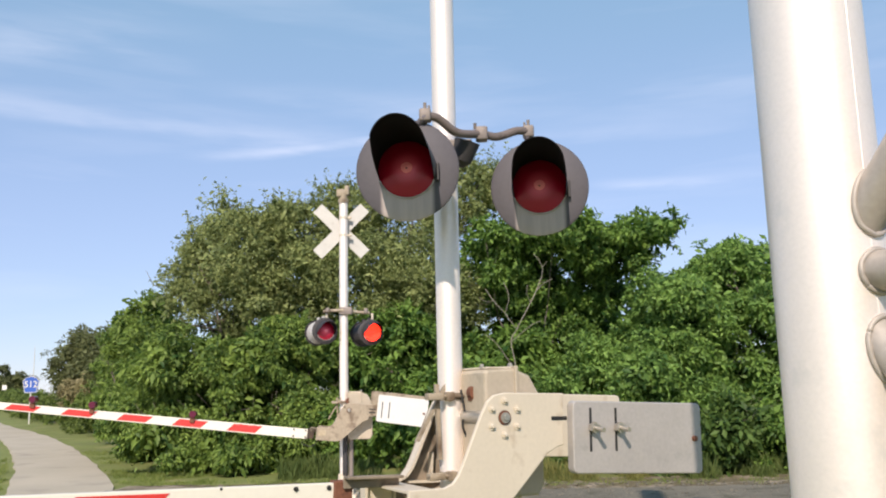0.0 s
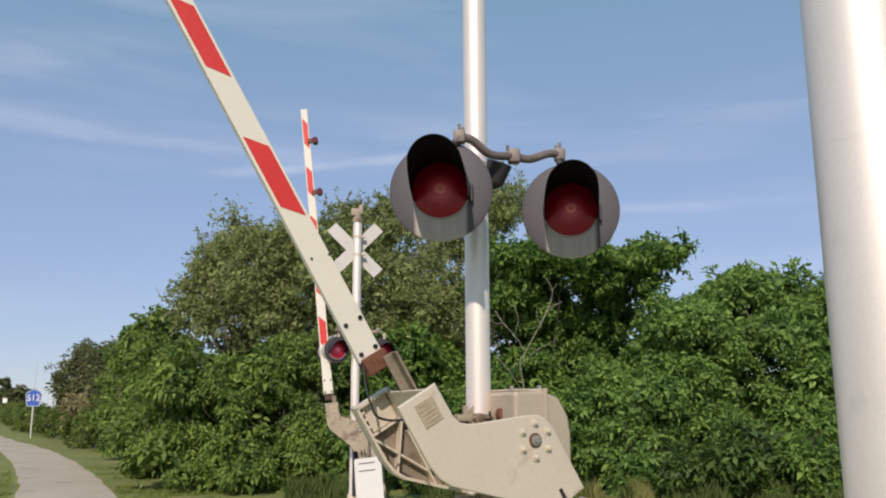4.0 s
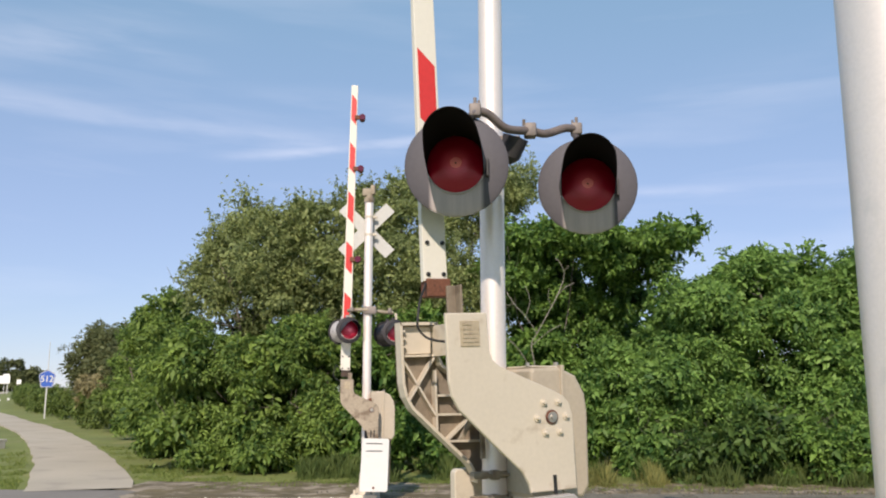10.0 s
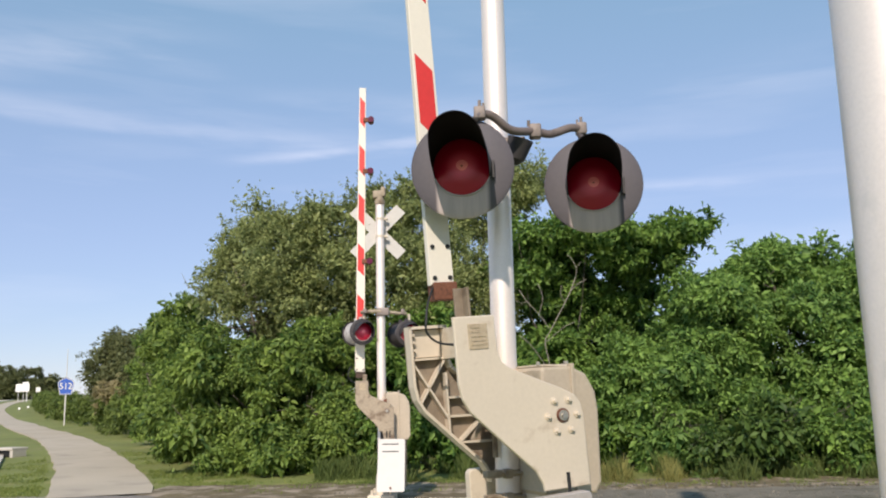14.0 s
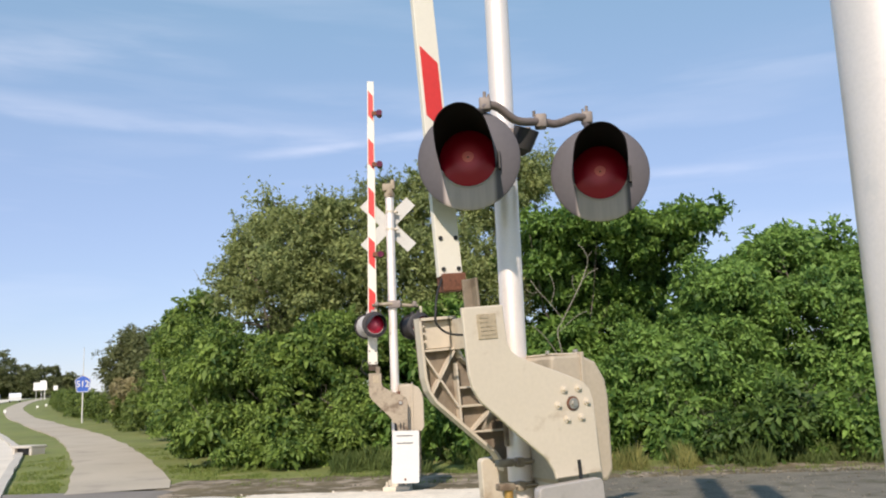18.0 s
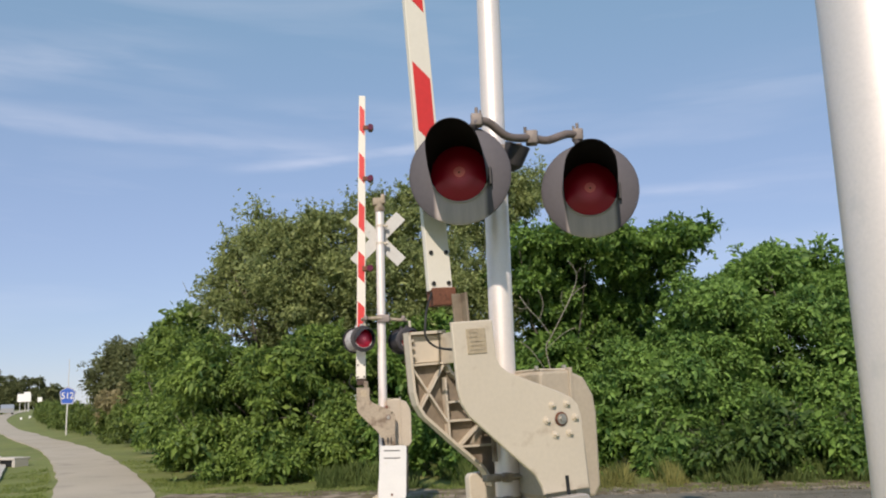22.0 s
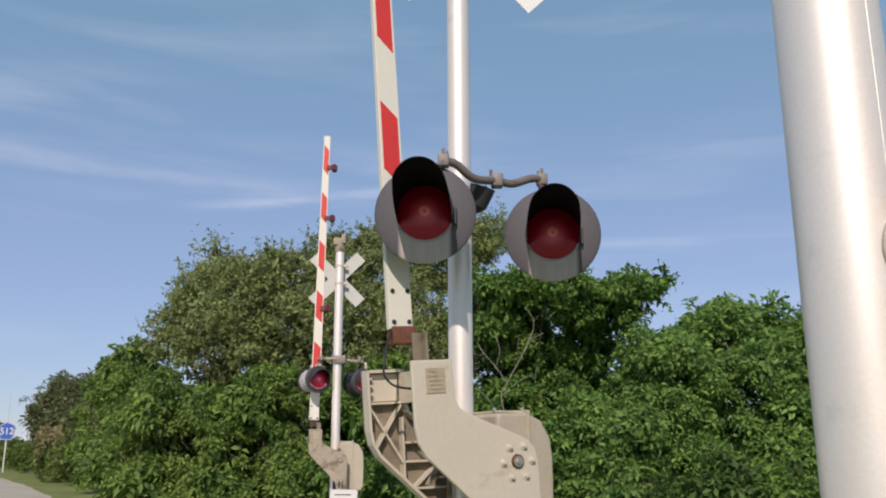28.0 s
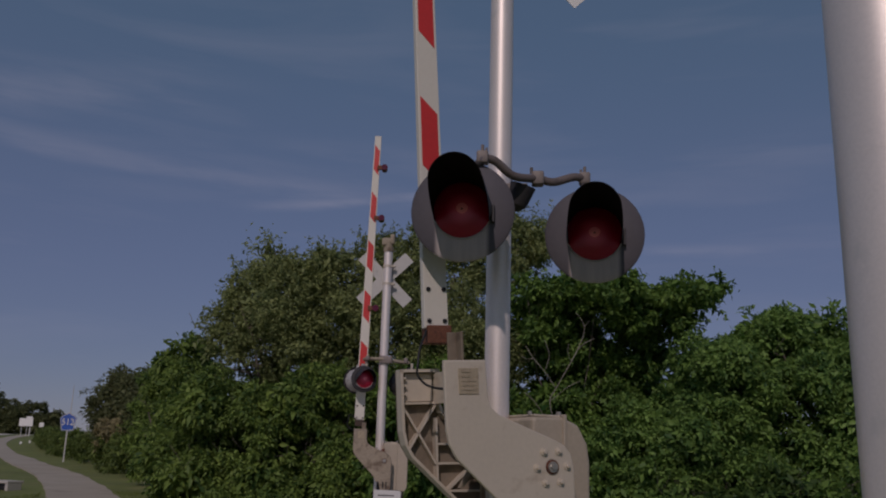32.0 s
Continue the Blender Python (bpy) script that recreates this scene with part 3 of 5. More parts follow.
def crossbuck(parent, z, yaw, x, y, size, mat):
    m = pose(0, 0, z, 0, 0, yaw) @ pose(x, y, 0)
    bm = bmesh.new()
    blade(bm, radians(45), -0.004, size)
    one = part("crossbuck_blade", bm, mat, parent, "white crossbuck blade", m=m)
    bm = bmesh.new()
    blade(bm, radians(-45), 0.004, size)
    part("crossbuck_blade", bm, mat, parent, "white crossbuck blade", m=m)
    for a in (45, -45, 135, -135):
        c, q = 0.16 * math.cos(radians(a)), 0.16 * math.sin(radians(a))
        part("crossbuck_bolt", cyl((c, -0.012, q), (c, 0.012, q), 0.008, 8), STEEL, parent, m=m)
    return one


def mast_band(parent, z, r, h=0.05, mat=STEEL):
    bm = cyl((0, 0, z - h / 2), (0, 0, z + h / 2), r + 0.006, 28)
    add_box(bm, (r, -0.02, z - h / 2), (r + 0.05, 0.02, z + h / 2), 0.003)
    add_cyl(bm, (r + 0.03, -0.04, z), (r + 0.03, 0.04, z), 0.008, 8)
    part("mast_clamp", bm, mat, parent, smooth=40)


def near_signal():
    base = Vector((0.0341, 4.182, 0.1))
    s = thing("crossing_signal", "tall galvanised mast with two red flashing crossing lamps", "railway signal", Matrix.Translation(base), "crossing signals")
    part("mast", cyl((0, 0, 0.0), (0, 0, 4.6), 0.062, 40), ALU, s, "smooth shiny aluminium mast", 40)
    part("mast_cap", cyl((0, 0, 4.6), (0, 0, 4.66), 0.064, 28, 0.03), ALU, s, smooth=40)
    bm = box((-0.2, -0.2, 0.0), (0.2, 0.2, 0.05), 0.01)
    add_cyl(bm, (0, 0, 0.05), (0, 0, 0.3), 0.09, 24, 0.065)
    part("mast_base", bm, CAST, s, smooth=40)
    crossbuck(s, 4.10, 12, 0.05, -0.07, (1.15, 0.19), SIGN_WHITE)
    L, M, R = Vector((-0.045, 3.80, 2.718)) - base, Vector((0.225, 4.0, 2.68)) - base, Vector((0.469, 4.15, 2.73)) - base
    part("crossarm", tube([L, L + Vector((0.06, 0.03, -0.005)), L + Vector((0.15, 0.09, -0.06)), M, M + Vector((0.08, 0.05, 0.0)), R + Vector((-0.06, -0.045, -0.005)), R], 0.021, 14, 8), ARM_PIPE, s, "brown-grey bent pipe crossarm", True)
    bm = bmesh.new()
    add_box(bm, M - Vector((0.03, 0.035, 0.035)), M + Vector((0.03, 0.035, 0.035)), 0.01)
    add_cyl(bm, M + Vector((-0.032, -0.02, 0.02)), M + Vector((-0.032, -0.03, 0.05)), 0.008, 8)
    part("crossarm_fitting", bm, FITTING, s, smooth=40)
    for e, d in ((L, 1), (R, -1)):
        bm = bmesh.new()
        add_box(bm, e - Vector((0.028, 0.03, 0.03)), e + Vector((0.028, 0.03, 0.032)), 0.009)
        add_cyl(bm, e + Vector((0.0, -0.01, 0.03)), e + Vector((0.0, -0.01, 0.062)), 0.008, 8)
        add_cyl(bm, e + Vector((0.018 * d, 0.01, 0.03)), e + Vector((0.018 * d, 0.01, 0.055)), 0.006, 8)
        part("crossarm_fitting", bm, FITTING, s, smooth=40)
    # junction box behind the crossarm
    bm = cyl(M + Vector((-0.072, 0.01, -0.03)), M + Vector((-0.105, 0.03, -0.125)), 0.066, 20, 0.052)
    add_cyl(bm, M + Vector((-0.105, 0.03, -0.125)), M + Vector((-0.115, 0.035, -0.155)), 0.052, 20, 0.02)
    part("junction_box", bm, DARK_CAST, s, "dark grey cast junction box", 40)
    part("crossarm_bracket", box(M + Vector((-0.17, 0.0, -0.075)), M + Vector((-0.05, 0.05, -0.02)), 0.008), FITTING, s)
    mast_band(s, 2.55, 0.062, 0.06, FITTING)
    pl, pr = Vector((-0.135, 3.80, 2.457)) - base, Vector((0.51, 4.09, 2.424)) - base
    lamp(s, Matrix.Translation(pl) @ pose(0, 0, 0, 0, 0, -1.8))
    lamp(s, Matrix.Translation(pr) @ pose(0, 0, 0, 0, 0, -5.0))
    for e, p in ((L, pl), (R, pr)):
        part("lamp_stem", tube([e, e + Vector((-0.012, -0.01, -0.02)), p + Vector((0, 0.09, 0.19))], 0.018, 10), LAMP_GREY, s, smooth=True)
    return s


near_signal()


FLASHERS = []


def far_signal():
    base = Vector((-1.545, 11.1, 0.14))
    s = thing("crossing_signal", "white-looking mast with crossbuck and paired flashing lamps", "railway signal", Matrix.Translation(base), "crossing signals")
    part("mast", cyl((0, 0, 0), (0, 0, 3.86), 0.057, 28), ALU, s, "smooth shiny aluminium mast", 40)
    bm = cyl((0, 0, 3.84), (0, 0, 3.90), 0.07, 20)
    add_cyl(bm, (0, 0, 3.90), (0, 0, 3.99), 0.05, 16, 0.055)
    add_box(bm, (-0.09, -0.05, 3.93), (0.03, 0.05, 4.03), 0.012)
    add_box(bm, (0.02, -0.045, 3.95), (0.08, 0.045, 4.08), 0.012)
    part("bell", bm, CAST_OLD, s, "brown weathered bell on the mast top", 40)
    crossbuck(s, 3.475, 6, -0.035, 0.075, (0.90, 0.165), SIGN_BACK)
    mast_band(s, 3.64, 0.057, 0.03, CAST)
    mast_band(s, 3.40, 0.057, 0.03, CAST)
    bm = cyl((0, 0, 0.0), (0, 0, 0.30), 0.10, 20, 0.075)
    add_box(bm, (-0.17, -0.17, -0.03), (0.17, 0.17, 0.05), 0.01)
    for x in (-0.12, 0.12):
        for y in (-0.12, 0.12):
            add_cyl(bm, (x, y, 0.05), (x, y, 0.11), 0.016, 8)
    part("mast_base", bm, CAST, s, "weathered cast mast foot with bolts", 40)
    a = Vector((-0.25, -0.13, 2.37))
    b = Vector((0.33, 0.10, 2.36))
    part("crossarm", tube([a, a * 0.5 + Vector((0, -0.02, 1.20)), Vector((0, -0.075, 2.385)), b * 0.5 + Vector((0, -0.02, 1.19)), b], 0.022, 12), CAST_OLD, s, "grey pipe crossarm", True)
    part("crossarm_fitting", box((-0.05, -0.09, 2.33), (0.12, -0.04, 2.43), 0.012), FITTING, s, smooth=40)
    part("crossarm_fitting", box((-0.22, -0.14, 2.36), (-0.17, -0.08, 2.42), 0.01), FITTING, s, smooth=40)
    part("crossarm_fitting", box((0.26, 0.04, 2.35), (0.31, 0.1, 2.42), 0.01), FITTING, s, smooth=40)
    # left drum gets the sunlit pale grey, right drum the dark paint
    for p, drum in ((Vector((-0.215, -0.17, 2.115)), DRUM_GREY), (Vector((0.355, 0.07, 2.10)), DARK_DISC)):
        axis = Vector((-math.sin(radians(28)), math.cos(radians(28)), 0))
        front = lamp(s, Matrix.Translation(p) @ pose(0, 0, 0, 0, 0, 28), 0.118, 0.130, 0.17, DARK_DISC, drum, 0.172, DARK_DISC)
        lamp(s, Matrix.Translation(p + axis * 0.36) @ pose(0, 0, 0, 0, 0, 208), 0.118, 0.130, 0.17, DARK_DISC, drum, 0.172, DARK_DISC)
        bulb = part("bulb", cyl((0, 0.0, 0), (0, -0.004, 0), 0.118, 28), LIT, front, "glowing orange-red lamp light", m=pose(0, 0.06, 0))
        FLASHERS.append(bulb)
        part("lamp_stem", cyl(p + Vector((0, 0.1, 0.14)), p + Vector((0, 0.1, 0.26)), 0.02, 10), CAST, s, smooth=40)
    part("cable_conduit", tube([(0.024, -0.07, 0.28), (0.024, -0.07, 0.7), (0.02, -0.07, 1.0)], 0.034, 12), DARK_CAST, s, "dark cable conduit", True)
    return s


far_signal()

# ---------------------------------------------------------------- gates
PLATE = [(0.468, -0.503), (0.469, -0.30), (0.30, -0.297), (0.262, -0.282), (0.235, -0.25), (0.215, -0.21), (0.119, 0.014), (0.09, 0.07), (0.055, 0.100), (0.0, 0.112),
         (-0.32, 0.112), (-0.318, -0.125), (-0.285, -0.132), (-0.227, -0.164), (-0.118, -0.279), (0.053, -0.455), (0.11, -0.487), (0.176, -0.50)]


def rounded(poly, r, steps=5):
    """The outline of a polygon with its corners cut to arcs."""
    out = []
    for k, p in enumerate(poly):
        p, a, b = Vector(p), Vector(poly[k - 1]), Vector(poly[(k + 1) % len(poly)])
        p0, p1 = p + (a - p).normalized() * r, p + (b - p).normalized() * r
        for q in range(steps + 1):
            t = q / steps
            out.append(tuple(p0 * (1 - t) ** 2 + p * 2 * t * (1 - t) + p1 * t * t))
    return out


def gate(length, first, pitch, lamps, weight_mat, size, weight, slots, cast, bolts, start, label):
    """A gate assembly in its own space: x along the arm, z up when the arm is down, +y towards the plate with the hub bolts; the origin is the hub."""
    g = thing("crossing_gate", label, "crossing gate", None, "crossing gates")
    plate = [(x * size, z * size) for x, z in PLATE]
    part("support_plate", slab(plate, -0.022, 0.0, 0.006), cast, g, "beige cast support plate")
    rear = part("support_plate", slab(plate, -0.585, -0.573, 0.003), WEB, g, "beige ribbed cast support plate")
    # rim and ribs of the ribbed plate
    bm = bmesh.new()
    n = len(PLATE)
    for i in range(n):
        (x0, z0), (x1, z1) = plate[i], plate[(i + 1) % n]
        d = Vector((x1 - x0, z1 - z0))
        nn = Vector((-d.y, d.x)).normalized() * 0.014
        quad = [(x0, z0), (x1, z1), (x1 + nn.x, z1 + nn.y), (x0 + nn.x, z0 + nn.y)]
        vs = [bm.verts.new((x, y, z)) for y in (-0.573, -0.51) for x, z in quad]
        for f in ((0, 1, 2, 3), (7, 6, 5, 4), (0, 4, 5, 1), (1, 5, 6, 2), (2, 6, 7, 3), (3, 7, 4, 0)):
            bm.faces.new([vs[k] for k in f])
    part("plate_rim", bm, cast, rear)
    for (x0, z0), (x1, z1) in (((0.307, -0.488), (0.307, -0.312)), ((0.296, -0.488), (0.016, -0.322)), ((0.296, -0.318), (0.09, -0.462)), ((0.235, -0.315), (-0.06, -0.318)), ((0.112, -0.318), (0.106, -0.175)),
                               ((0.02, -0.318), (0.012, -0.12)), ((-0.015, -0.15), (-0.108, -0.268)), ((-0.02, -0.15), (-0.02, 0.07)), ((-0.11, -0.26), (-0.13, 0.08))):
        x0, z0, x1, z1 = x0 * size, z0 * size, x1 * size, z1 * size
        d = Vector((x1 - x0, z1 - z0))
        nn = Vector((-d.y, d.x)).normalized() * 0.005
        part("rib", slab([(x0 - nn.x, z0 - nn.y), (x1 - nn.x, z1 - nn.y), (x1 + nn.x, z1 + nn.y), (x0 + nn.x, z0 + nn.y)], -0.575, -0.53), cast, rear)
    part("bolt_pad", box((0.315 * size, -0.59, -0.47 * size), (0.45 * size, -0.545, -0.325 * size), 0.004), cast, rear, "pale bolting pad of the ribbed plate")
    for x in (0.345, 0.385, 0.42):
        for z in (-0.487, -0.322):
            part("rib", box((x * size, -0.6, z * size), ((x + 0.012) * size, -0.52, (z + 0.017) * size), 0.002), cast, rear)
    bm = cyl((0, 0.0, 0), (0, -0.62, 0), 0.034, 20)
    part("hub_shaft", bm, STEEL, g, smooth=40)
    part("hub_ring", cyl((0, 0.0, 0), (0, 0.006, 0), 0.031, 24), RUST, g, "rusty hub ring", 40)
    bm = cyl((0, 0.006, 0), (0, 0.012, 0), 0.024, 20)
    add_cyl(bm, (0, 0.012, 0), (0, 0.02, 0), 0.013, 6)
    part("hub_nut", bm, STEEL, g, "worn steel hub nut", 40)
    bm0 = cyl((0, 0, 0), (0, 0.006, 0), 0.017, 14)
    add_cyl(bm0, (0, 0.006, 0), (0, 0.018, 0), 0.012, 6, 0.008)
    first_bolt = part("hub_bolt", bm0, cast, g, smooth=40, m=pose(0.0658, 0, 0.038))
    for k in range(1, bolts):
        again(first_bolt, pose(0.076 * math.cos((k + 0.5) * math.pi / 3), 0, 0.076 * math.sin((k + 0.5) * math.pi / 3)))
    # name plate with raised bars
    np_ = part("name_plate", box((0.322 * size, 0.0, -0.437 * size), (0.434 * size, 0.004, -0.342 * size), 0.002), NAME_CAST, g, "cast name plate with worn lines")
    for x in (0.34, 0.358, 0.376, 0.395, 0.415):
        part("raised_line", box((x * size, 0.004, -0.425 * size), ((x + 0.009) * size, 0.0065, (-0.355 - 0.03 * (x > 0.39)) * size)), NAME_CAST, np_)
    part("slot", box((-0.335, -0.001, -0.012), (-0.25, 0.0022, 0.006)), BLACK, g, "dark slot in the plate")
    # cross members and arm bracket
    part("cross_member", box((0.30 * size, -0.575, -0.322 * size), (0.45 * size, -0.02, -0.31 * size), 0.002), cast, g)
    part("arm_bracket", box((start - 0.075, -0.455, -0.41), (start + 0.012, -0.375, -0.285), 0.006), RUST if bolts > 1 else DARK_RUST, g, "rusty arm bracket")
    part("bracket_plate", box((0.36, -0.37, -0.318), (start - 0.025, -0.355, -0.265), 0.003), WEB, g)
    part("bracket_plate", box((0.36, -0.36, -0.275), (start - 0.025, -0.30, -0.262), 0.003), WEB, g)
    # the arm
    y0, y1 = -0.43, -0.392
    b0, b1 = -0.42, -0.294
    arm = part("arm", slab([(start, b0), (length, b0 + 0.018), (length, b1 - 0.018), (start, b1)], y0, y1, 0.004), ARM_WHITE, g, "white striped gate arm board")
    k = 0
    while first + pitch * k + 0.45 < length:
        x = first + pitch * k
        e = 0.013 + 0.018 * x / length
        lo, hi = b0 + e, b1 - e
        for ya, yb in ((y1, y1 + 0.0022), (y0 - 0.0022, y0)):
            part("red_stripe", slab([(x + 0.088, lo), (x + 0.088 + 0.361, lo), (x + 0.361, hi), (x, hi)], ya, yb), ARM_RED, arm, "red reflective stripe")
        k += 1
    hole = part("arm_bolt", cyl((0, y1, 0), (0, y1 + 0.006, 0), 0.011, 12), BLACK, arm, m=pose(start + 0.034, 0, -0.314))
    for x, z in ((start + 0.187, -0.314), (start + 0.034, -0.395), (start + 0.187, -0.395)):
        again(hole, pose(x, 0, z), arm)
    small = part("arm_rivet", cyl((0, y1, 0), (0, y1 + 0.004, 0), 0.006, 8), BLACK, arm, m=pose(1.17, 0, -0.302))
    again(small, pose(1.19, 0, -0.387), arm)
    for x in lamps:
        bm = box((x - 0.03, y1, b1 - 0.05), (x + 0.03, y1 + 0.03, b1 + 0.02), 0.005)
        al = part("arm_lamp", bm, RUST, g, "small red gate lamp")
        part("lamp_head", cyl((x, y1 + 0.06, b1 + 0.055), (x, y0 - 0.03, b1 + 0.055), 0.042, 18), ARM_LENS, al, "dark red lamp lens", 40)
        part("lamp_neck", cyl((x, y1 - 0.02, b1 - 0.01), (x, y1 - 0.02, b1 + 0.03), 0.016, 10), RUST, al, smooth=40)
    if bolts == 1:
        part("weight_bracket", slab([(-0.20, -0.07), (-0.20, 0.085), (-0.42, 0.10), (-0.42, -0.02)], -0.022, -0.002, 0.004), cast, g, "cast neck that carries the counterweight")
        part("slot", box((-0.335, -0.002, 0.03), (-0.25, 0.0012, 0.045)), BLACK, g)
    # counterweights
    for ya, yb, out in ((0.004, 0.055, 1), (-0.645, -0.592, -1)):
        x0, x1, z0, z1 = weight
        if out < 0:
            x1, z0, z1 = x1 + 0.08, z0 + 0.045, z1 + 0.045
        w = part("counterweight", slab(rounded([(x0, z0 - 0.01), (x1, z0 + 0.01), (x1, z1 + 0.004), (x0, z1 - 0.004)], 0.03), ya, yb, 0.006), weight_mat if out > 0 else cast, g, "flat steel counterweight")
        y = yb if out > 0 else ya
        for x in slots:
            zc = (z0 + z1) / 2 + (0.05 if bolts > 1 else 0.0)
            part("slot", box((x - 0.006, min(y, y + 0.002 * out), zc - 0.11), (x + 0.006, max(y, y + 0.002 * out), zc + 0.09)), BLACK, w)
            if bolts == 1:
                continue
            bm = cyl((x - 0.01, y, zc), (x - 0.01, y + 0.09 * out, zc - 0.01), 0.011, 10)
            add_cyl(bm, (x - 0.01, y + 0.004 * out, zc), (x - 0.01, y + 0.03 * out, zc - 0.002), 0.026, 6)
            part("weight_stud", bm, STEEL, w, smooth=40)
        part("weight_bolt", cyl((x0 + 0.05, y, z0 + 0.16), (x0 + 0.05, y + 0.014 * out, z0 + 0.16), 0.014, 8), RUST, w)
    # arm light cable
    part("cable", tube([(start, -0.40, -0.40), (0.56, -0.33, -0.47), (0.48, -0.30, -0.498), (0.425, -0.30, -0.50), (0.377, -0.29, -0.456), (0.356, -0.2, -0.41), (0.35, -0.02, -0.40)], 0.006, 6), BLACK, g, "thin black cable", True)
    return g


NEAR_HUB, NEAR_TURN = Vector((0.286, 3.822, 1.294)), radians(28.1)
FAR_HUB, FAR_TURN = Vector((-1.435, 10.79, 1.239)), radians(8.1)
near_gate = gate(4.9, 1.38, 0.72, (), PLATE_GREY, 1.0, (-1.10, -0.333, -0.262, 0.074), (-0.43, -0.575), CAST, 6, 0.655, "red and white striped gate arm with beige plates and grey counterweights")
far_gate = gate(4.42, 1.08, 0.69, (1.97, 3.22, 3.95), WHITE_WEIGHT, 0.8, (-0.99, -0.35, -0.115, 0.225), (-0.41, -0.50), CAST_OLD, 1, 0.49, "red and white striped gate arm with red lamps and white counterweight")


def gate_pose(hub, turn, angle):
    u, z = Vector((-math.cos(turn), -math.sin(turn), 0)), Vector((0, 0, 1))
    a = radians(angle)
    ea, eb, n = math.cos(a) * u + math.sin(a) * z, -math.sin(a) * u + math.cos(a) * z, Vector((math.sin(turn), -math.cos(turn), 0))
    m = Matrix((ea, n, eb)).transposed().to_4x4()
    m.translation = hub
    return m


def mechanism(hub, turn, ground, mx, my, clamps, label):
    """Gear case, its stand, the clamp to the mast and the cable pipe; x to the right along the gate, y towards the bolted plate."""
    t = thing("gate_mechanism", label, "gate mechanism", gate_pose(hub, turn, 0), "gate mechanisms")
    out = [(0.015, -0.35), (0.015, 0.205), (0.0, 0.222), (-0.15, 0.226), (-0.235, 0.19), (-0.285, 0.105), (-0.297, 0.02), (-0.297, -0.32), (-0.265, -0.37), (0.0, -0.37)]
    case = part("gear_case", slab(out, -0.44, -0.15, 0.014), BOX_PAINT, t, "beige painted gear case")
    part("case_rib", box((-0.165, -0.45, -0.35), (-0.147, -0.14, 0.238), 0.004), BOX_PAINT, case)
    part("case_lid", box((-0.14, -0.43, 0.224), (0.0, -0.16, 0.234), 0.003), CAST, case)
    part("case_bolt", cyl((-0.156, -0.2, 0.238), (-0.156, -0.2, 0.252), 0.012, 8), STEEL, case)
    part("case_bolt", cyl((0.0, -0.2, 0.232), (0.0, -0.2, 0.248), 0.010, 8), STEEL, case)
    down = ground - hub.z
    if len(clamps) > 1:
        part("stand", box((-0.20, -0.40, down), (0.0, -0.2, -0.36), 0.01), CAST, t, "cast stand under the gear case")
    for z in clamps:
        bm = bmesh.new()
        add_cyl(bm, (mx, my, z - 0.016), (mx, my, z + 0.016), 0.066, 24)
        add_cyl(bm, (mx + 0.16, my + 0.075, z), (mx - 0.10, my + 0.075, z), 0.008, 8)
        add_box(bm, (mx + 0.02, my + 0.05, z - 0.022), (mx + 0.06, my + 0.09, z + 0.022), 0.005)
        add_box(bm, (mx + 0.08, my + 0.04, z - 0.016), (mx + 0.16, my + 0.09, z + 0.016), 0.005)
        part("mast_clamp", bm, CAST_OLD, t, "weathered clamp with a threaded rod", 40)
    part("brace", slab([(mx + 0.03, 0.19), (mx + 0.01, 0.19), (mx + 0.19, -0.11), (mx + 0.21, -0.11)], my + 0.02, my + 0.04), CAST_OLD, t)
    part("brace", slab([(mx + 0.10, 0.16), (mx + 0.08, 0.16), (mx + 0.07, -0.20), (mx + 0.09, -0.20)], my + 0.02, my + 0.04), CAST_OLD, t)
    bm = cyl((mx - 0.055, my + 0.13, 0.115), (mx - 0.055, my + 0.17, 0.115), 0.035, 16)
    add_box(bm, (mx - 0.085, my + 0.12, 0.075), (mx - 0.03, my + 0.155, 0.12), 0.006)
    part("rod_end", bm, RUST, t, "rusty round rod end", 40)
    part("cable_pipe", tube([(mx - 0.088, my + 0.05, down), (mx - 0.088, my + 0.05, -0.3), (mx - 0.086, my + 0.05, -0.12), (mx - 0.08, my + 0.03, 0.02)], 0.03, 14), FITTING, t, "grey-brown cable pipe", True)
    if len(clamps) > 1:
        part("pipe_fitting", cyl((mx + 0.1, my + 0.06, -0.45), (mx + 0.1, my + 0.06, -0.37), 0.022, 14), BRASS, t, "yellow brass fitting", 40)
    part("cable_pipe", tube([(mx - 0.02, my + 0.075, 0.13), (mx - 0.03, my + 0.09, 0.02), (mx - 0.02, my + 0.085, -0.04), (mx - 0.045, my + 0.08, -0.1)], 0.006, 8), BLACK, t, "thin black cable", True)
    return t


mechanism(NEAR_HUB, NEAR_TURN, 0.1, 0.053, -0.436, (0.10, -0.275, -0.385), "beige gate mechanism case clamped beside the mast")
mechanism(FAR_HUB, FAR_TURN, 0.12, 0.064, -0.32, (0.10,), "beige gate mechanism case beside the mast")

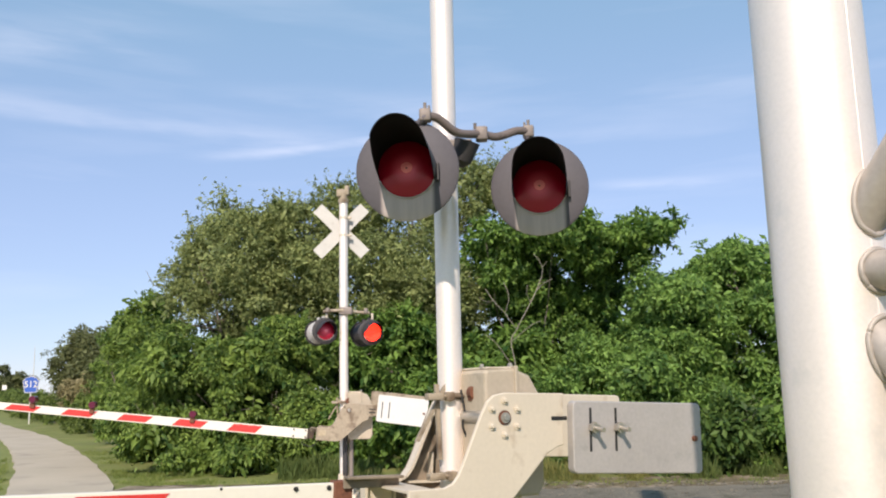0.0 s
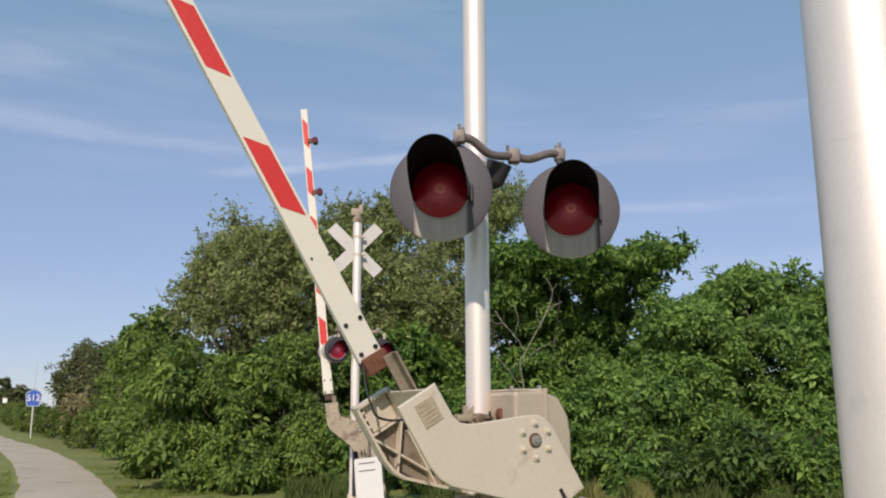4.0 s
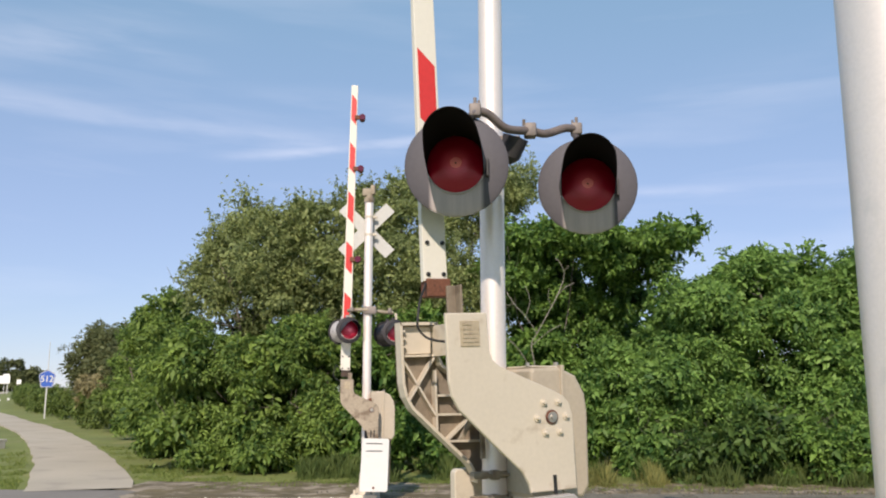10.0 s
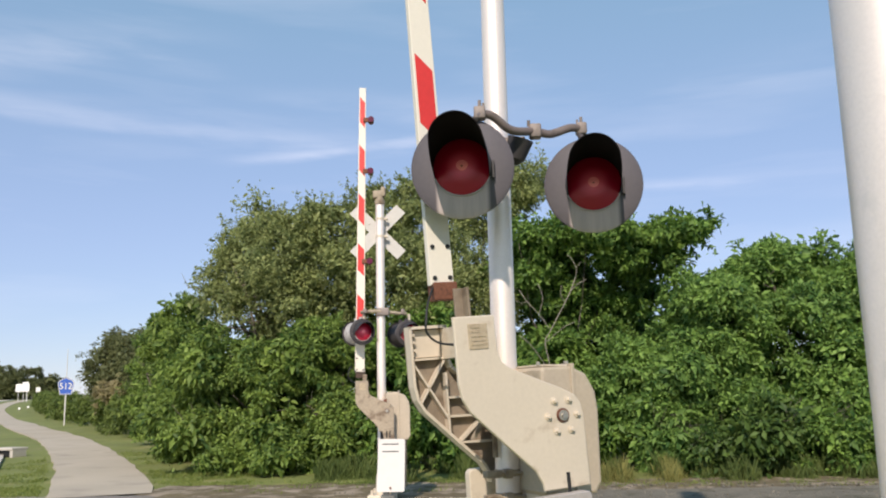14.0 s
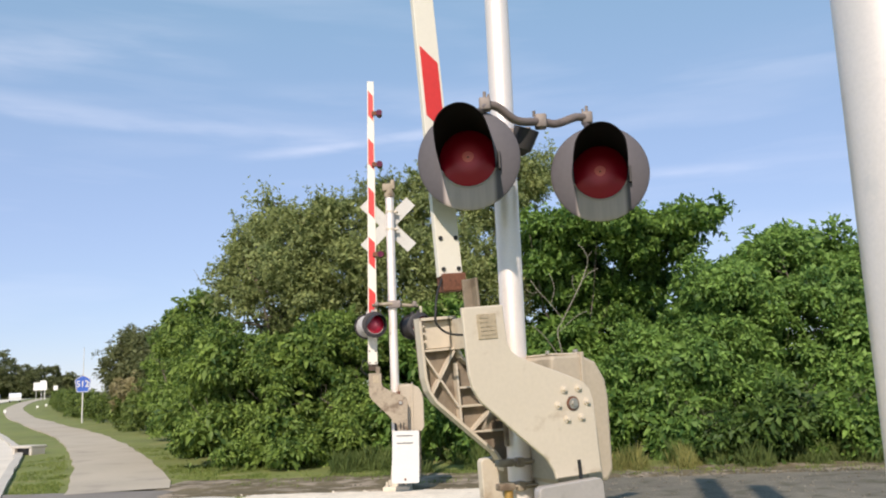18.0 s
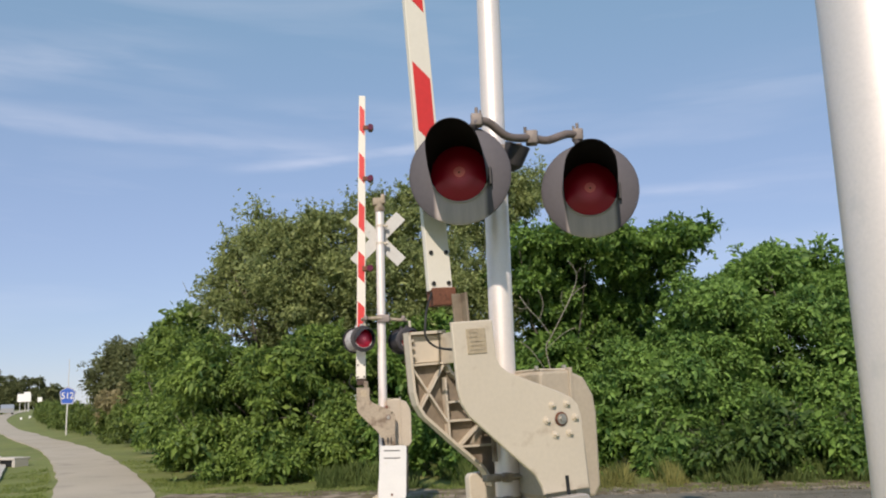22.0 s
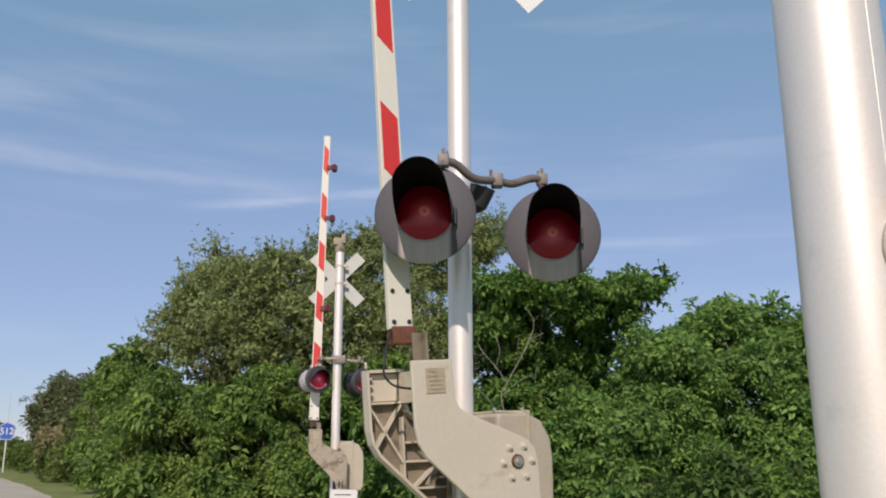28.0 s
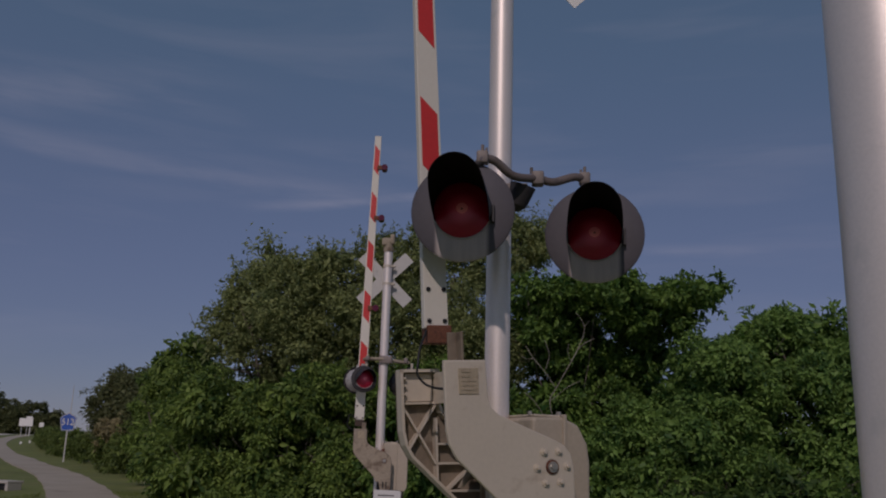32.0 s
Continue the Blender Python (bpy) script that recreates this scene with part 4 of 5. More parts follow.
# ---------------------------------------------------------------- large truss pole
def truss_pole():
    base = Vector((1.0657, 2.069, 0.1))
    t = thing("signal_bridge_post", "thick pale metal truss post with welded side struts", "truss post", Matrix.Translation(base))
    part("post", cyl((0, 0, 0), (0, 0, 7.0), 0.139, 72), ALU, t, "thick satin metal pipe", 40)
    d = Vector((0.46, -0.888, 0))
    part("post", cyl(d * 0.95, d * 0.95 + Vector((0, 0, 7.0)), 0.1365, 48), ALU, t, "thick satin metal pipe", 40)
    for z0, z1 in ((1.69, 2.54), (1.57, 1.57), (1.43, 0.62), (2.62, 3.3), (3.45, 3.45), (0.35, 0.35)):
        a, b = d * 0.10 + Vector((0, 0, z0)), d * 0.85 + Vector((0, 0, z1))
        st = part("strut", cyl(a, b, 0.05, 28), STRUT, t, "welded pipe strut", 40)
        # weld bead round the joint
        bead = bmesh.new()
        ax = (b - a).normalized()
        s, u = ax.orthogonal().normalized(), None
        u = ax.cross(s)
        ring = []
        for k in range(29):
            q = 2 * math.pi * k / 28
            o = (s * math.cos(q) + u * math.sin(q)) * 0.053
            # slide the point along the strut until it meets the pipe
            p = a + o
            for _ in range(60):
                if math.hypot(p.x, p.y) < 0.1415:
                    p += ax * 0.003
            ring.append(p)
        part("weld_bead", tube(ring, 0.007, 8, 2), STRUT, st, "rough weld bead", True)
    bm = cyl((0, 0, 1.99), (0, 0, 1.995), 0.1394, 72)
    part("girth_weld", bm, ALU, t, "ground-down weld ring", 40)
    part("seam", tube([Vector((0.128 * 0.40, -0.139 * 0.925, 0.1)), Vector((0.128 * 0.40, -0.139 * 0.925, 6.9))], 0.0014, 6, 2), ALU, t)
    bm = bmesh.new()
    add_box(bm, (-0.25, -0.25, 0), (0.25, 0.25, 0.03), 0.005)
    part("base_plate", bm, GALV, t)
    return t


truss_pole()

# ---------------------------------------------------------------- foliage
rng = np.random.default_rng(5)


def leaves(count, lumps, size, spread, droop, shell=0.72, per=120, aspect=0.45, sprigs=0.06):
    """Leaves as folded quads in tufts: flattened pads on uneven lumps, loose shoots at the outline, and a shaded fill inside."""
    lumps = np.array(lumps, float) * np.array([1, 1, 1, 0.7, 0.7, 0.7])
    # knobs standing out of every lump, with gaps between them
    knobs, out = [lumps], [np.zeros((len(lumps), 3))]
    for q in lumps:
        m = 11
        o = rng.normal(size=(m, 3)) + np.array([0, -0.15, 0.2])
        o /= np.linalg.norm(o, axis=1)[:, None]
        r = min(q[3:].min(), 0.8 * q[3:].mean()) * (0.38 + 0.34 * rng.random((m, 1)))
        knobs.append(np.concatenate([q[:3] + o * q[3:] * (0.92 + 0.3 * rng.random((m, 1))), r * np.array([1.08, 1.08, 0.92])], 1))
        out.append(o)
    lumps, out = np.concatenate(knobs), np.concatenate(out)
    area = (lumps[:, 3] * lumps[:, 5] + lumps[:, 3] * lumps[:, 4] + lumps[:, 4] * lumps[:, 5])
    area[:len(knobs[0])] *= 0.65
    nc = max(1, count // per)
    which = rng.choice(len(lumps), nc, p=area / area.sum())
    d = rng.normal(size=(nc, 3))
    d /= np.linalg.norm(d, axis=1)[:, None]
    turn = (d * out[which]).sum(1) < -0.05
    d[turn] *= -1
    rad = shell + (1.06 - shell) * rng.random(nc) ** 0.5
    rad *= 1 + 0.34 * np.array([noise.noise(Vector(v * 2.7) + Vector((k * 3.7, 0, 0))) for v, k in zip(d, which)])
    shoot = rng.random(nc) < sprigs
    fill = rng.random(nc) < 0.13
    rad = np.where(fill, 0.6 * rad, np.where(shoot, rad + 0.16, rad))
    cc = lumps[which, :3] + d * rad[:, None] * lumps[which, 3:]
    # bunches: tufts pushed out together with dark hollows between them
    bunch = np.array([noise.noise(Vector(c * 1.9) + Vector((31, 7, 3))) + 0.5 * noise.noise(Vector(c * 4.3)) for c in cc])
    cc += d * (bunch * 0.30 - 0.05)[:, None]
    sunk = (bunch < -0.16) & (rng.random(nc) < 0.8)
    cc[sunk] -= d[sunk] * 0.22
    reach = spread * (0.55 + 0.9 * rng.random(nc))
    reach = np.where(fill, reach * 2, reach)
    big = np.repeat(np.where(fill, 1.7, 1.0), per)[:, None]
    reach = np.repeat(reach, per)[:, None]
    dirs = np.repeat(d, per, 0) * 0.55 + rng.normal(size=(nc * per, 3)) * 0.7
    dirs[:, 2] += 0.4
    dirs /= np.linalg.norm(dirs, axis=1)[:, None]
    pad = cc.repeat(per, 0) + dirs * np.array([1, 1, 0.72]) * reach * (0.45 + 0.55 * rng.random((nc * per, 1)))
    # shoots: leaves along a bent twig
    way = d * 0.7 + rng.normal(size=(nc, 3)) * 0.45 + np.array([0, 0, 0.45])
    way /= np.linalg.norm(way, axis=1)[:, None]
    u = rng.random((nc * per, 1))
    twig = cc.repeat(per, 0) + way.repeat(per, 0) * spread * (u * (4.6 if sprigs > 0.3 else 3.4) - 1.5) + rng.normal(size=(nc * per, 3)) * spread * 0.26 * (1.15 - u) - np.array([0, 0, 1.0]) * spread * 0.5 * u ** 2
    c = np.where(shoot.repeat(per)[:, None], twig, pad)
    ax = 0.55 * dirs + rng.normal(size=dirs.shape) * 0.55
    ax[:, 2] -= droop
    ax /= np.linalg.norm(ax, axis=1)[:, None]
    side = np.cross(ax, dirs + rng.normal(size=ax.shape) * 0.35)
    side /= np.linalg.norm(side, axis=1)[:, None] + 1e-9
    nor = np.cross(side, ax)
    ln = size * big * (0.55 + 0.9 * rng.random((len(c), 1)))
    w = ln * aspect
    pm = c + ax * ln * 0.45
    p1 = c + ax * ln - np.array([0, 0, 1.0]) * ln * droop * 0.25
    l = pm + side * w * 0.5 + nor * w * 0.16
    r = pm - side * w * 0.5 + nor * w * 0.16
    v = np.stack([c, l, p1, r], 1).reshape(-1, 3)
    f = np.arange(len(v)).reshape(-1, 4)
    f = np.concatenate([f[:, [0, 1, 2]], f[:, [0, 2, 3]]])
    return v, f


def fast_mesh(name, v, f, mat, parent=None, label="", kind=""):
    me = bpy.data.meshes.new(name)
    me.vertices.add(len(v))
    me.vertices.foreach_set("co", np.ascontiguousarray(v * UNIT, np.float32).ravel())
    k = f.shape[1]
    me.loops.add(f.size)
    me.loops.foreach_set("vertex_index", np.ascontiguousarray(f, np.int32).ravel())
    me.polygons.add(len(f))
    me.polygons.foreach_set("loop_start", np.arange(0, f.size, k, dtype=np.int32))
    me.update(calc_edges=True)
    me.materials.append(mat)
    ob = new(name, me)
    if parent is not None:
        ob.parent = parent
    if label or kind:
        tagged(ob, label, kind=kind)
    return ob


def tree(name, label, category, base, lumps, count, size, mat, spread=0.17, droop=0.3, limbs=9, trunk=0.09, per=56, shell=0.8, aspect=0.45, sprigs=0.06, group="roadside shrubs"):
    t = thing(name, label, category, Matrix.Translation(base), group)
    b = Vector(base)
    loc = [(x - b.x, y - b.y, z - b.z, rx, ry, rz) for x, y, z, rx, ry, rz in lumps]
    top = Vector(loc[0][:3])
    fork = Vector((top.x * 0.3, top.y * 0.3, max(0.25, top.z * 0.3)))
    bm = tube([(0, 0, -0.1), fork * 0.5 + Vector((0.05, 0, 0)), fork], trunk, 10)
    part("trunk", bm, BARK, t, "grey-brown trunk", True)
    r = random.Random(int(abs(b.x * 91 + b.y * 7)))
    for k in range(limbs):
        q = loc[k % len(loc)]
        end = Vector((q[0] + r.uniform(-0.5, 0.5) * q[3], q[1] + r.uniform(-0.6, 0.3) * q[4], q[2] + r.uniform(-0.3, 0.45) * q[5]))
        mid = fork.lerp(end, 0.5) + Vector((r.uniform(-0.3, 0.3), r.uniform(-0.3, 0.3), r.uniform(0, 0.3)))
        bm = bmesh.new()
        for p, e, w0 in ((fork, mid, trunk * 0.5), (mid, end, trunk * 0.28)):
            add_cyl(bm, p, e, w0, 6, w0 * 0.5)
        for _ in range(4):
            tw = mid.lerp(end, r.uniform(0.1, 0.9))
            te = tw + Vector((r.uniform(-0.5, 0.5), r.uniform(-0.5, 0.2), r.uniform(-0.1, 0.4)))
            add_cyl(bm, tw, te, trunk * 0.14, 5, trunk * 0.06)
            add_cyl(bm, te, te + Vector((r.uniform(-0.3, 0.3), r.uniform(-0.3, 0.1), r.uniform(-0.05, 0.35))), trunk * 0.06, 4, trunk * 0.03)
        part("limb", bm, BARK, t, "grey branching limb", True)
    v, f = leaves(count, loc, size, spread, droop, shell, per, aspect, sprigs)
    fast_mesh("crown", v, f, mat, t, "uneven crown of many leaves")
    return t


tree("shrub", "dense bright green shrub with drooping leaves beside the path", "shrub", (-4.9, 16.2, 0.15),
     [(-5.21, 16.42, 1.97, 1.06, 1.3, 0.83), (-6.35, 17.6, 1.6, 0.8, 1.2, 0.89), (-4.25, 15.77, 1.39, 0.95, 1.2, 0.9), (-5.17, 15.61, 0.7, 1.04, 1.1, 0.57), (-3.88, 15.13, 0.49, 0.8, 0.9, 0.45), (-6.75, 18.3, 0.85, 0.7, 1.1, 0.61)], 120000, 0.086, LEAF_A, droop=0.5)
tree("shrub", "dense green shrub with broad drooping leaves", "shrub", (-3.2, 16.2, 0.15),
     [(-3.38, 16.26, 1.89, 0.87, 1.2, 0.87), (-3.18, 15.73, 0.84, 0.84, 1.0, 0.73)], 50000, 0.086, LEAF_A, droop=0.5)
tree("tree", "tall olive-green tree with a feathery open crown", "tree", (-5.0, 18.6, 0.2),
     [(-5.05, 18.2, 5.12, 0.48, 0.9, 0.5), (-4.25, 18.3, 5.12, 0.55, 0.9, 0.5), (-5.6, 18.2, 4.35, 0.48, 0.9, 0.52), (-4.8, 18.0, 4.25, 0.8, 1.2, 0.7), (-3.6, 18.3, 4.75, 0.72, 1.1, 0.75), (-6.35, 18.25, 3.95, 0.26, 0.5, 0.2), (-5.75, 18.1, 3.5, 0.62, 1.0, 0.5), (-4.6, 17.9, 3.3, 1.0, 1.2, 0.75), (-3.4, 18.1, 3.7, 0.95, 1.2, 0.9), (-5.95, 18.3, 4.95, 0.14, 0.3, 0.16), (-5.3, 18.2, 5.62, 0.14, 0.3, 0.12), (-4.15, 18.3, 5.62, 0.16, 0.3, 0.12)], 78000, 0.075, LEAF_B, spread=0.18, limbs=12, trunk=0.13, per=36, sprigs=0.42)
tree("tree", "tall olive-green tree behind the signals", "tree", (-1.2, 20.0, 0.2),
     [(-2.75, 19.32, 5.3, 0.85, 1.4, 0.75), (-1.5, 19.39, 5.4, 1.05, 1.5, 0.9), (-3.2, 19.3, 5.95, 0.16, 0.4, 0.16), (-2.1, 19.3, 6.1, 0.3, 0.5, 0.2), (-0.09, 19.92, 5.89, 0.95, 1.4, 0.81), (0.74, 19.92, 6.26, 0.61, 1.0, 0.54), (-2.13, 18.21, 3.6, 1.23, 1.4, 1.11), (-0.78, 18.22, 3.54, 1.1, 1.4, 1.1)], 92000, 0.075, LEAF_B, spread=0.2, limbs=12, trunk=0.13, per=44, sprigs=0.4)
tree("tree", "spreading dark green tree with bare grey branches showing", "tree", (1.6, 17.4, 0.15),
     [(0.75, 17.0, 4.4, 0.95, 1.3, 0.5), (1.75, 16.8, 4.45, 0.95, 1.4, 0.48), (2.6, 16.8, 4.5, 0.75, 1.2, 0.42), (3.3, 16.9, 4.45, 0.5, 0.8, 0.34), (3.85, 16.95, 4.5, 0.34, 0.5, 0.2), (4.15, 16.95, 4.62, 0.2, 0.3, 0.1), (3.4, 17.0, 3.95, 0.42, 0.7, 0.3), (3.15, 18.3, 3.45, 0.35, 0.4, 0.22), (2.5, 17.2, 3.95, 0.55, 0.8, 0.32), (0.6, 16.7, 3.75, 0.3, 0.4, 0.16), (1.45, 16.9, 3.45, 0.28, 0.4, 0.14), (1.0, 17.5, 3.2, 0.35, 0.4, 0.2), (1.9, 17.6, 3.3, 0.4, 0.4, 0.22), (2.6, 17.5, 3.1, 0.4, 0.4, 0.25), (1.4, 17.5, 2.8, 0.4, 0.4, 0.2), (2.2, 17.4, 2.7, 0.4, 0.4, 0.22), (1.2, 18.6, 3.4, 1.2, 0.6, 0.85), (2.4, 18.6, 2.9, 0.8, 0.6, 0.5), (1.8, 18.6, 2.5, 1.3, 0.6, 0.65), (0.6, 18.6, 4.0, 1.0, 0.6, 0.6), (1.8, 18.6, 3.9, 0.9, 0.6, 0.5)], 70000, 0.10, LEAF_C, limbs=3, trunk=0.03, per=48, sprigs=0.2)
def bare_branches():
    t = thing("bare_branch", "bleached bare branches forking under the dark crown", "branch", Matrix.Translation((0.55, 16.1, 0.2)))
    o = Vector((0.55, 16.1, 0.2))
    for pts, r in (([(0.55, 16.1, 0.2), (0.7, 16.0, 1.2), (0.92, 16.0, 1.82), (0.86, 15.98, 2.35), (0.97, 15.95, 2.58), (1.25, 15.9, 3.08), (1.36, 15.9, 3.29), (1.47, 15.88, 3.55)], 0.014),
                   ([(1.36, 15.9, 3.29), (1.5, 15.85, 3.42), (1.66, 15.82, 3.5)], 0.009), ([(1.47, 15.88, 3.55), (1.49, 15.86, 3.72), (1.41, 15.86, 3.9), (1.33, 15.85, 3.98)], 0.008),
                   ([(0.97, 15.95, 2.58), (0.76, 15.9, 2.88), (0.55, 15.86, 3.12), (0.41, 15.85, 3.34)], 0.010), ([(0.76, 15.9, 2.88), (0.84, 15.86, 3.18), (0.76, 15.84, 3.45)], 0.008),
                   ([(0.86, 15.98, 2.35), (1.2, 15.9, 2.62), (1.42, 15.86, 2.72)], 0.008), ([(1.25, 15.9, 3.08), (1.18, 15.86, 3.24), (1.2, 15.84, 3.4)], 0.006), ([(0.92, 16.0, 1.82), (0.6, 15.9, 2.3), (0.38, 15.88, 2.5)], 0.009),
                   ([(0.55, 15.86, 3.12), (0.42, 15.84, 3.1), (0.3, 15.84, 3.18)], 0.006), ([(1.49, 15.86, 3.72), (1.58, 15.84, 3.84)], 0.005)):
        part("branch", tube([Vector(p) - o for p in pts], 0.72 * r, 8), PALE_BARK, t, smooth=True)


bare_branches()
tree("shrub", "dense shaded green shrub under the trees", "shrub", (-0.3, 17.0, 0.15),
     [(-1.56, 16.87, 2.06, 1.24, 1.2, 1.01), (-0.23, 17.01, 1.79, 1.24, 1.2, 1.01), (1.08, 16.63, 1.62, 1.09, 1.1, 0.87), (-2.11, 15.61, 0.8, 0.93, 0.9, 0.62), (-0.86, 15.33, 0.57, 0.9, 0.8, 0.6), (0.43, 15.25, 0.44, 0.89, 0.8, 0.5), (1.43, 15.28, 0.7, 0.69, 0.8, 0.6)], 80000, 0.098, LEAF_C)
tree("shrub", "large rounded bright green shrub beside the gravel", "shrub", (4.9, 15.6, 0.15),
     [(4.95, 15.7, 3.45, 0.78, 1.4, 0.62), (4.2, 15.6, 2.95, 0.42, 0.9, 0.45), (3.7, 15.7, 2.7, 0.48, 0.9, 0.5), (4.06, 15.36, 2.68, 0.9, 1.4, 0.9), (4.89, 15.13, 1.93, 1.17, 1.4, 1.08), (3.31, 15.07, 1.6, 0.98, 1.3, 0.88), (3.89, 14.35, 0.65, 0.92, 0.9, 0.69), (2.76, 14.57, 0.68, 0.66, 0.9, 0.66), (2.34, 15.73, 1.45, 0.82, 1.2, 0.82)], 140000, 0.08, LEAF_D)
tree("shrub", "large rounded green shrub", "shrub", (6.4, 15.8, 0.15),
     [(5.88, 16.2, 3.25, 0.8, 1.4, 0.7), (6.93, 16.3, 3.2, 1.0, 1.4, 0.95), (5.45, 16.3, 3.35, 0.8, 1.2, 0.7), (5.96, 15.09, 1.4, 0.97, 1.3, 1.16), (5.22, 14.37, 0.51, 0.82, 0.9, 0.64), (7.59, 15.99, 2.27, 1.03, 1.5, 1.64), (6.78, 14.68, 0.54, 0.93, 1.0, 0.74)], 105000, 0.08, LEAF_D)
tree("shrub", "green shrub along the path", "shrub", (-9.0, 22.6, 0.25),
     [(-8.97, 22.35, 2.8, 0.74, 1.1, 1.1), (-7.98, 21.32, 3.3, 0.75, 1.2, 0.8), (-10.55, 25.43, 1.75, 0.6, 1.0, 0.95), (-8.48, 21.6, 1.07, 0.65, 1.0, 0.73), (-7.3, 19.6, 2.2, 0.8, 1.0, 1.0), (-9.6, 23.8, 1.1, 0.6, 1.0, 0.8)], 52000, 0.09, LEAF_A)
tree("tree", "dark rounded tree behind the hedge", "tree", (-15.6, 35.4, 0.4),
     [(-16.0, 34.99, 2.9, 1.0, 1.2, 0.95), (-15.13, 33.96, 3.6, 0.95, 1.2, 0.75), (-16.9, 35.99, 2.3, 0.5, 0.8, 0.6), (-15.32, 34.19, 1.77, 0.83, 1.0, 0.69), (-13.6, 32.2, 2.7, 0.9, 1.1, 1.0), (-12.2, 30, 2.2, 0.9, 1.1, 1.2)], 60000, 0.11, LEAF_E, spread=0.26, shell=0.7, sprigs=0.03)
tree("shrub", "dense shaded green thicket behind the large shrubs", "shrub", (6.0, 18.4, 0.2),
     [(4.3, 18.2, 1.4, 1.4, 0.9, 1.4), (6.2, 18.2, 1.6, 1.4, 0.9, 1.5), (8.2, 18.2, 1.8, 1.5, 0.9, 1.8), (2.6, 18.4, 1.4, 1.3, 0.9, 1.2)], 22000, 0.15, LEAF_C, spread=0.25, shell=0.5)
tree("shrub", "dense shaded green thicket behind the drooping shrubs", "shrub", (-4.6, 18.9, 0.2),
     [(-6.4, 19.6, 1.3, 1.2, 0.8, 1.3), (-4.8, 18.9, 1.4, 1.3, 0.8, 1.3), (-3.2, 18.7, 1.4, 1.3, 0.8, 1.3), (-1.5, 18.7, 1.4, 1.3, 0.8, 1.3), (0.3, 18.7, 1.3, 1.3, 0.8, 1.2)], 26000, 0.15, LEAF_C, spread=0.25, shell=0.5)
# the darker leaf materials here put overhang shade into the colour
for x, y, w, h, mat in ((2.75, 14.1, 0.5, 0.62, LEAF_D), (3.35, 13.75, 0.55, 0.5, LEAF_W), (4.05, 13.6, 0.6, 0.78, LEAF_W), (4.75, 13.75, 0.5, 0.95, LEAF_C), (5.35, 13.5, 0.55, 0.6, LEAF_C), (6.0, 13.55, 0.6, 0.85, LEAF_D), (6.8, 13.5, 0.7, 0.7, LEAF_D)):
    tree("weed_shrub", "low green weedy shrub at the edge of the gravel", "shrub", (x, y, 0.12), [(x, y, 0.12 + h * 0.55, w, 0.5, h * 0.6), (x + 0.35 * w, y + 0.3, 0.12 + h * 0.95, w * 0.6, 0.4, h * 0.45)], 9000, 0.09, mat, limbs=3, trunk=0.03, group="weedy shrubs")
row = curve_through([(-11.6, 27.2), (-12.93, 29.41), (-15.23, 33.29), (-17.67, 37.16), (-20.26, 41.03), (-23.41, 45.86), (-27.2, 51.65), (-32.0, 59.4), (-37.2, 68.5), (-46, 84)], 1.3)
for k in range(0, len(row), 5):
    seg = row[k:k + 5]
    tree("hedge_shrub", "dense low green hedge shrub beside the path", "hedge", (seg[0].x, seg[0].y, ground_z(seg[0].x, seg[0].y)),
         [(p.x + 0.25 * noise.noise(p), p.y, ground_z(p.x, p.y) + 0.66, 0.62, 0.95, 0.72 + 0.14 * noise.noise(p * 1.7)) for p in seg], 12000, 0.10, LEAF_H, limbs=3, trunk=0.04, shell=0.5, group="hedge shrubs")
tree("shrub", "dry straw-coloured shrub in the hedge", "shrub", (-14.5, 31.6, 0.35), [(-14.3, 31.5, 1.98, 0.85, 0.7, 0.44), (-15.3, 32.6, 1.75, 0.6, 0.6, 0.37), (-13.5, 30.6, 2.2, 0.5, 0.5, 0.3)], 7500, 0.11, LEAF_DRY, limbs=4, trunk=0.04)
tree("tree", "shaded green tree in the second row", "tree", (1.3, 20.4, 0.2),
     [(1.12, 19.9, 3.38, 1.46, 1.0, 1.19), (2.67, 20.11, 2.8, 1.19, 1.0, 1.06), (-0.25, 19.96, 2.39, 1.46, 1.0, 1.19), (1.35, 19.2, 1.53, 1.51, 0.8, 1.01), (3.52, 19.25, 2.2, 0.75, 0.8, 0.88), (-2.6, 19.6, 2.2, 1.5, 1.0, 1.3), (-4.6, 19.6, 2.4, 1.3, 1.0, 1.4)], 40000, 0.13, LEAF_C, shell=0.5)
for x, top, w in ((-85.5, 7.2, 3.6), (-92.0, 9.0, 4.4), (-93.5, 10.6, 2.6), (-98.0, 7.6, 3.4), (-104, 6.9, 3.6), (-101, 8.0, 1.8), (-111, 7.0, 4.2), (-119, 6.6, 4.4), (-127, 7.0, 4.8), (-81, 5.6, 2.2)):
    g = ground_z(x, 152)
    tree("tree", "far dark green roadside tree", "tree", (x, 152, g), [(x, 151, (top + g) / 2 + 0.8, w, 4, (top - g) / 2), (x - 0.5 * w, 150, g + (top - g) * 0.3, w, 4, (top - g) * 0.42), (x + 0.5 * w, 150, g + (top - g) * 0.28, w * 0.9, 4, (top - g) * 0.42)], 14000, 0.36, LEAF_E, spread=0.55, limbs=4, trunk=0.2, shell=0.5, sprigs=0.02, group="far trees")



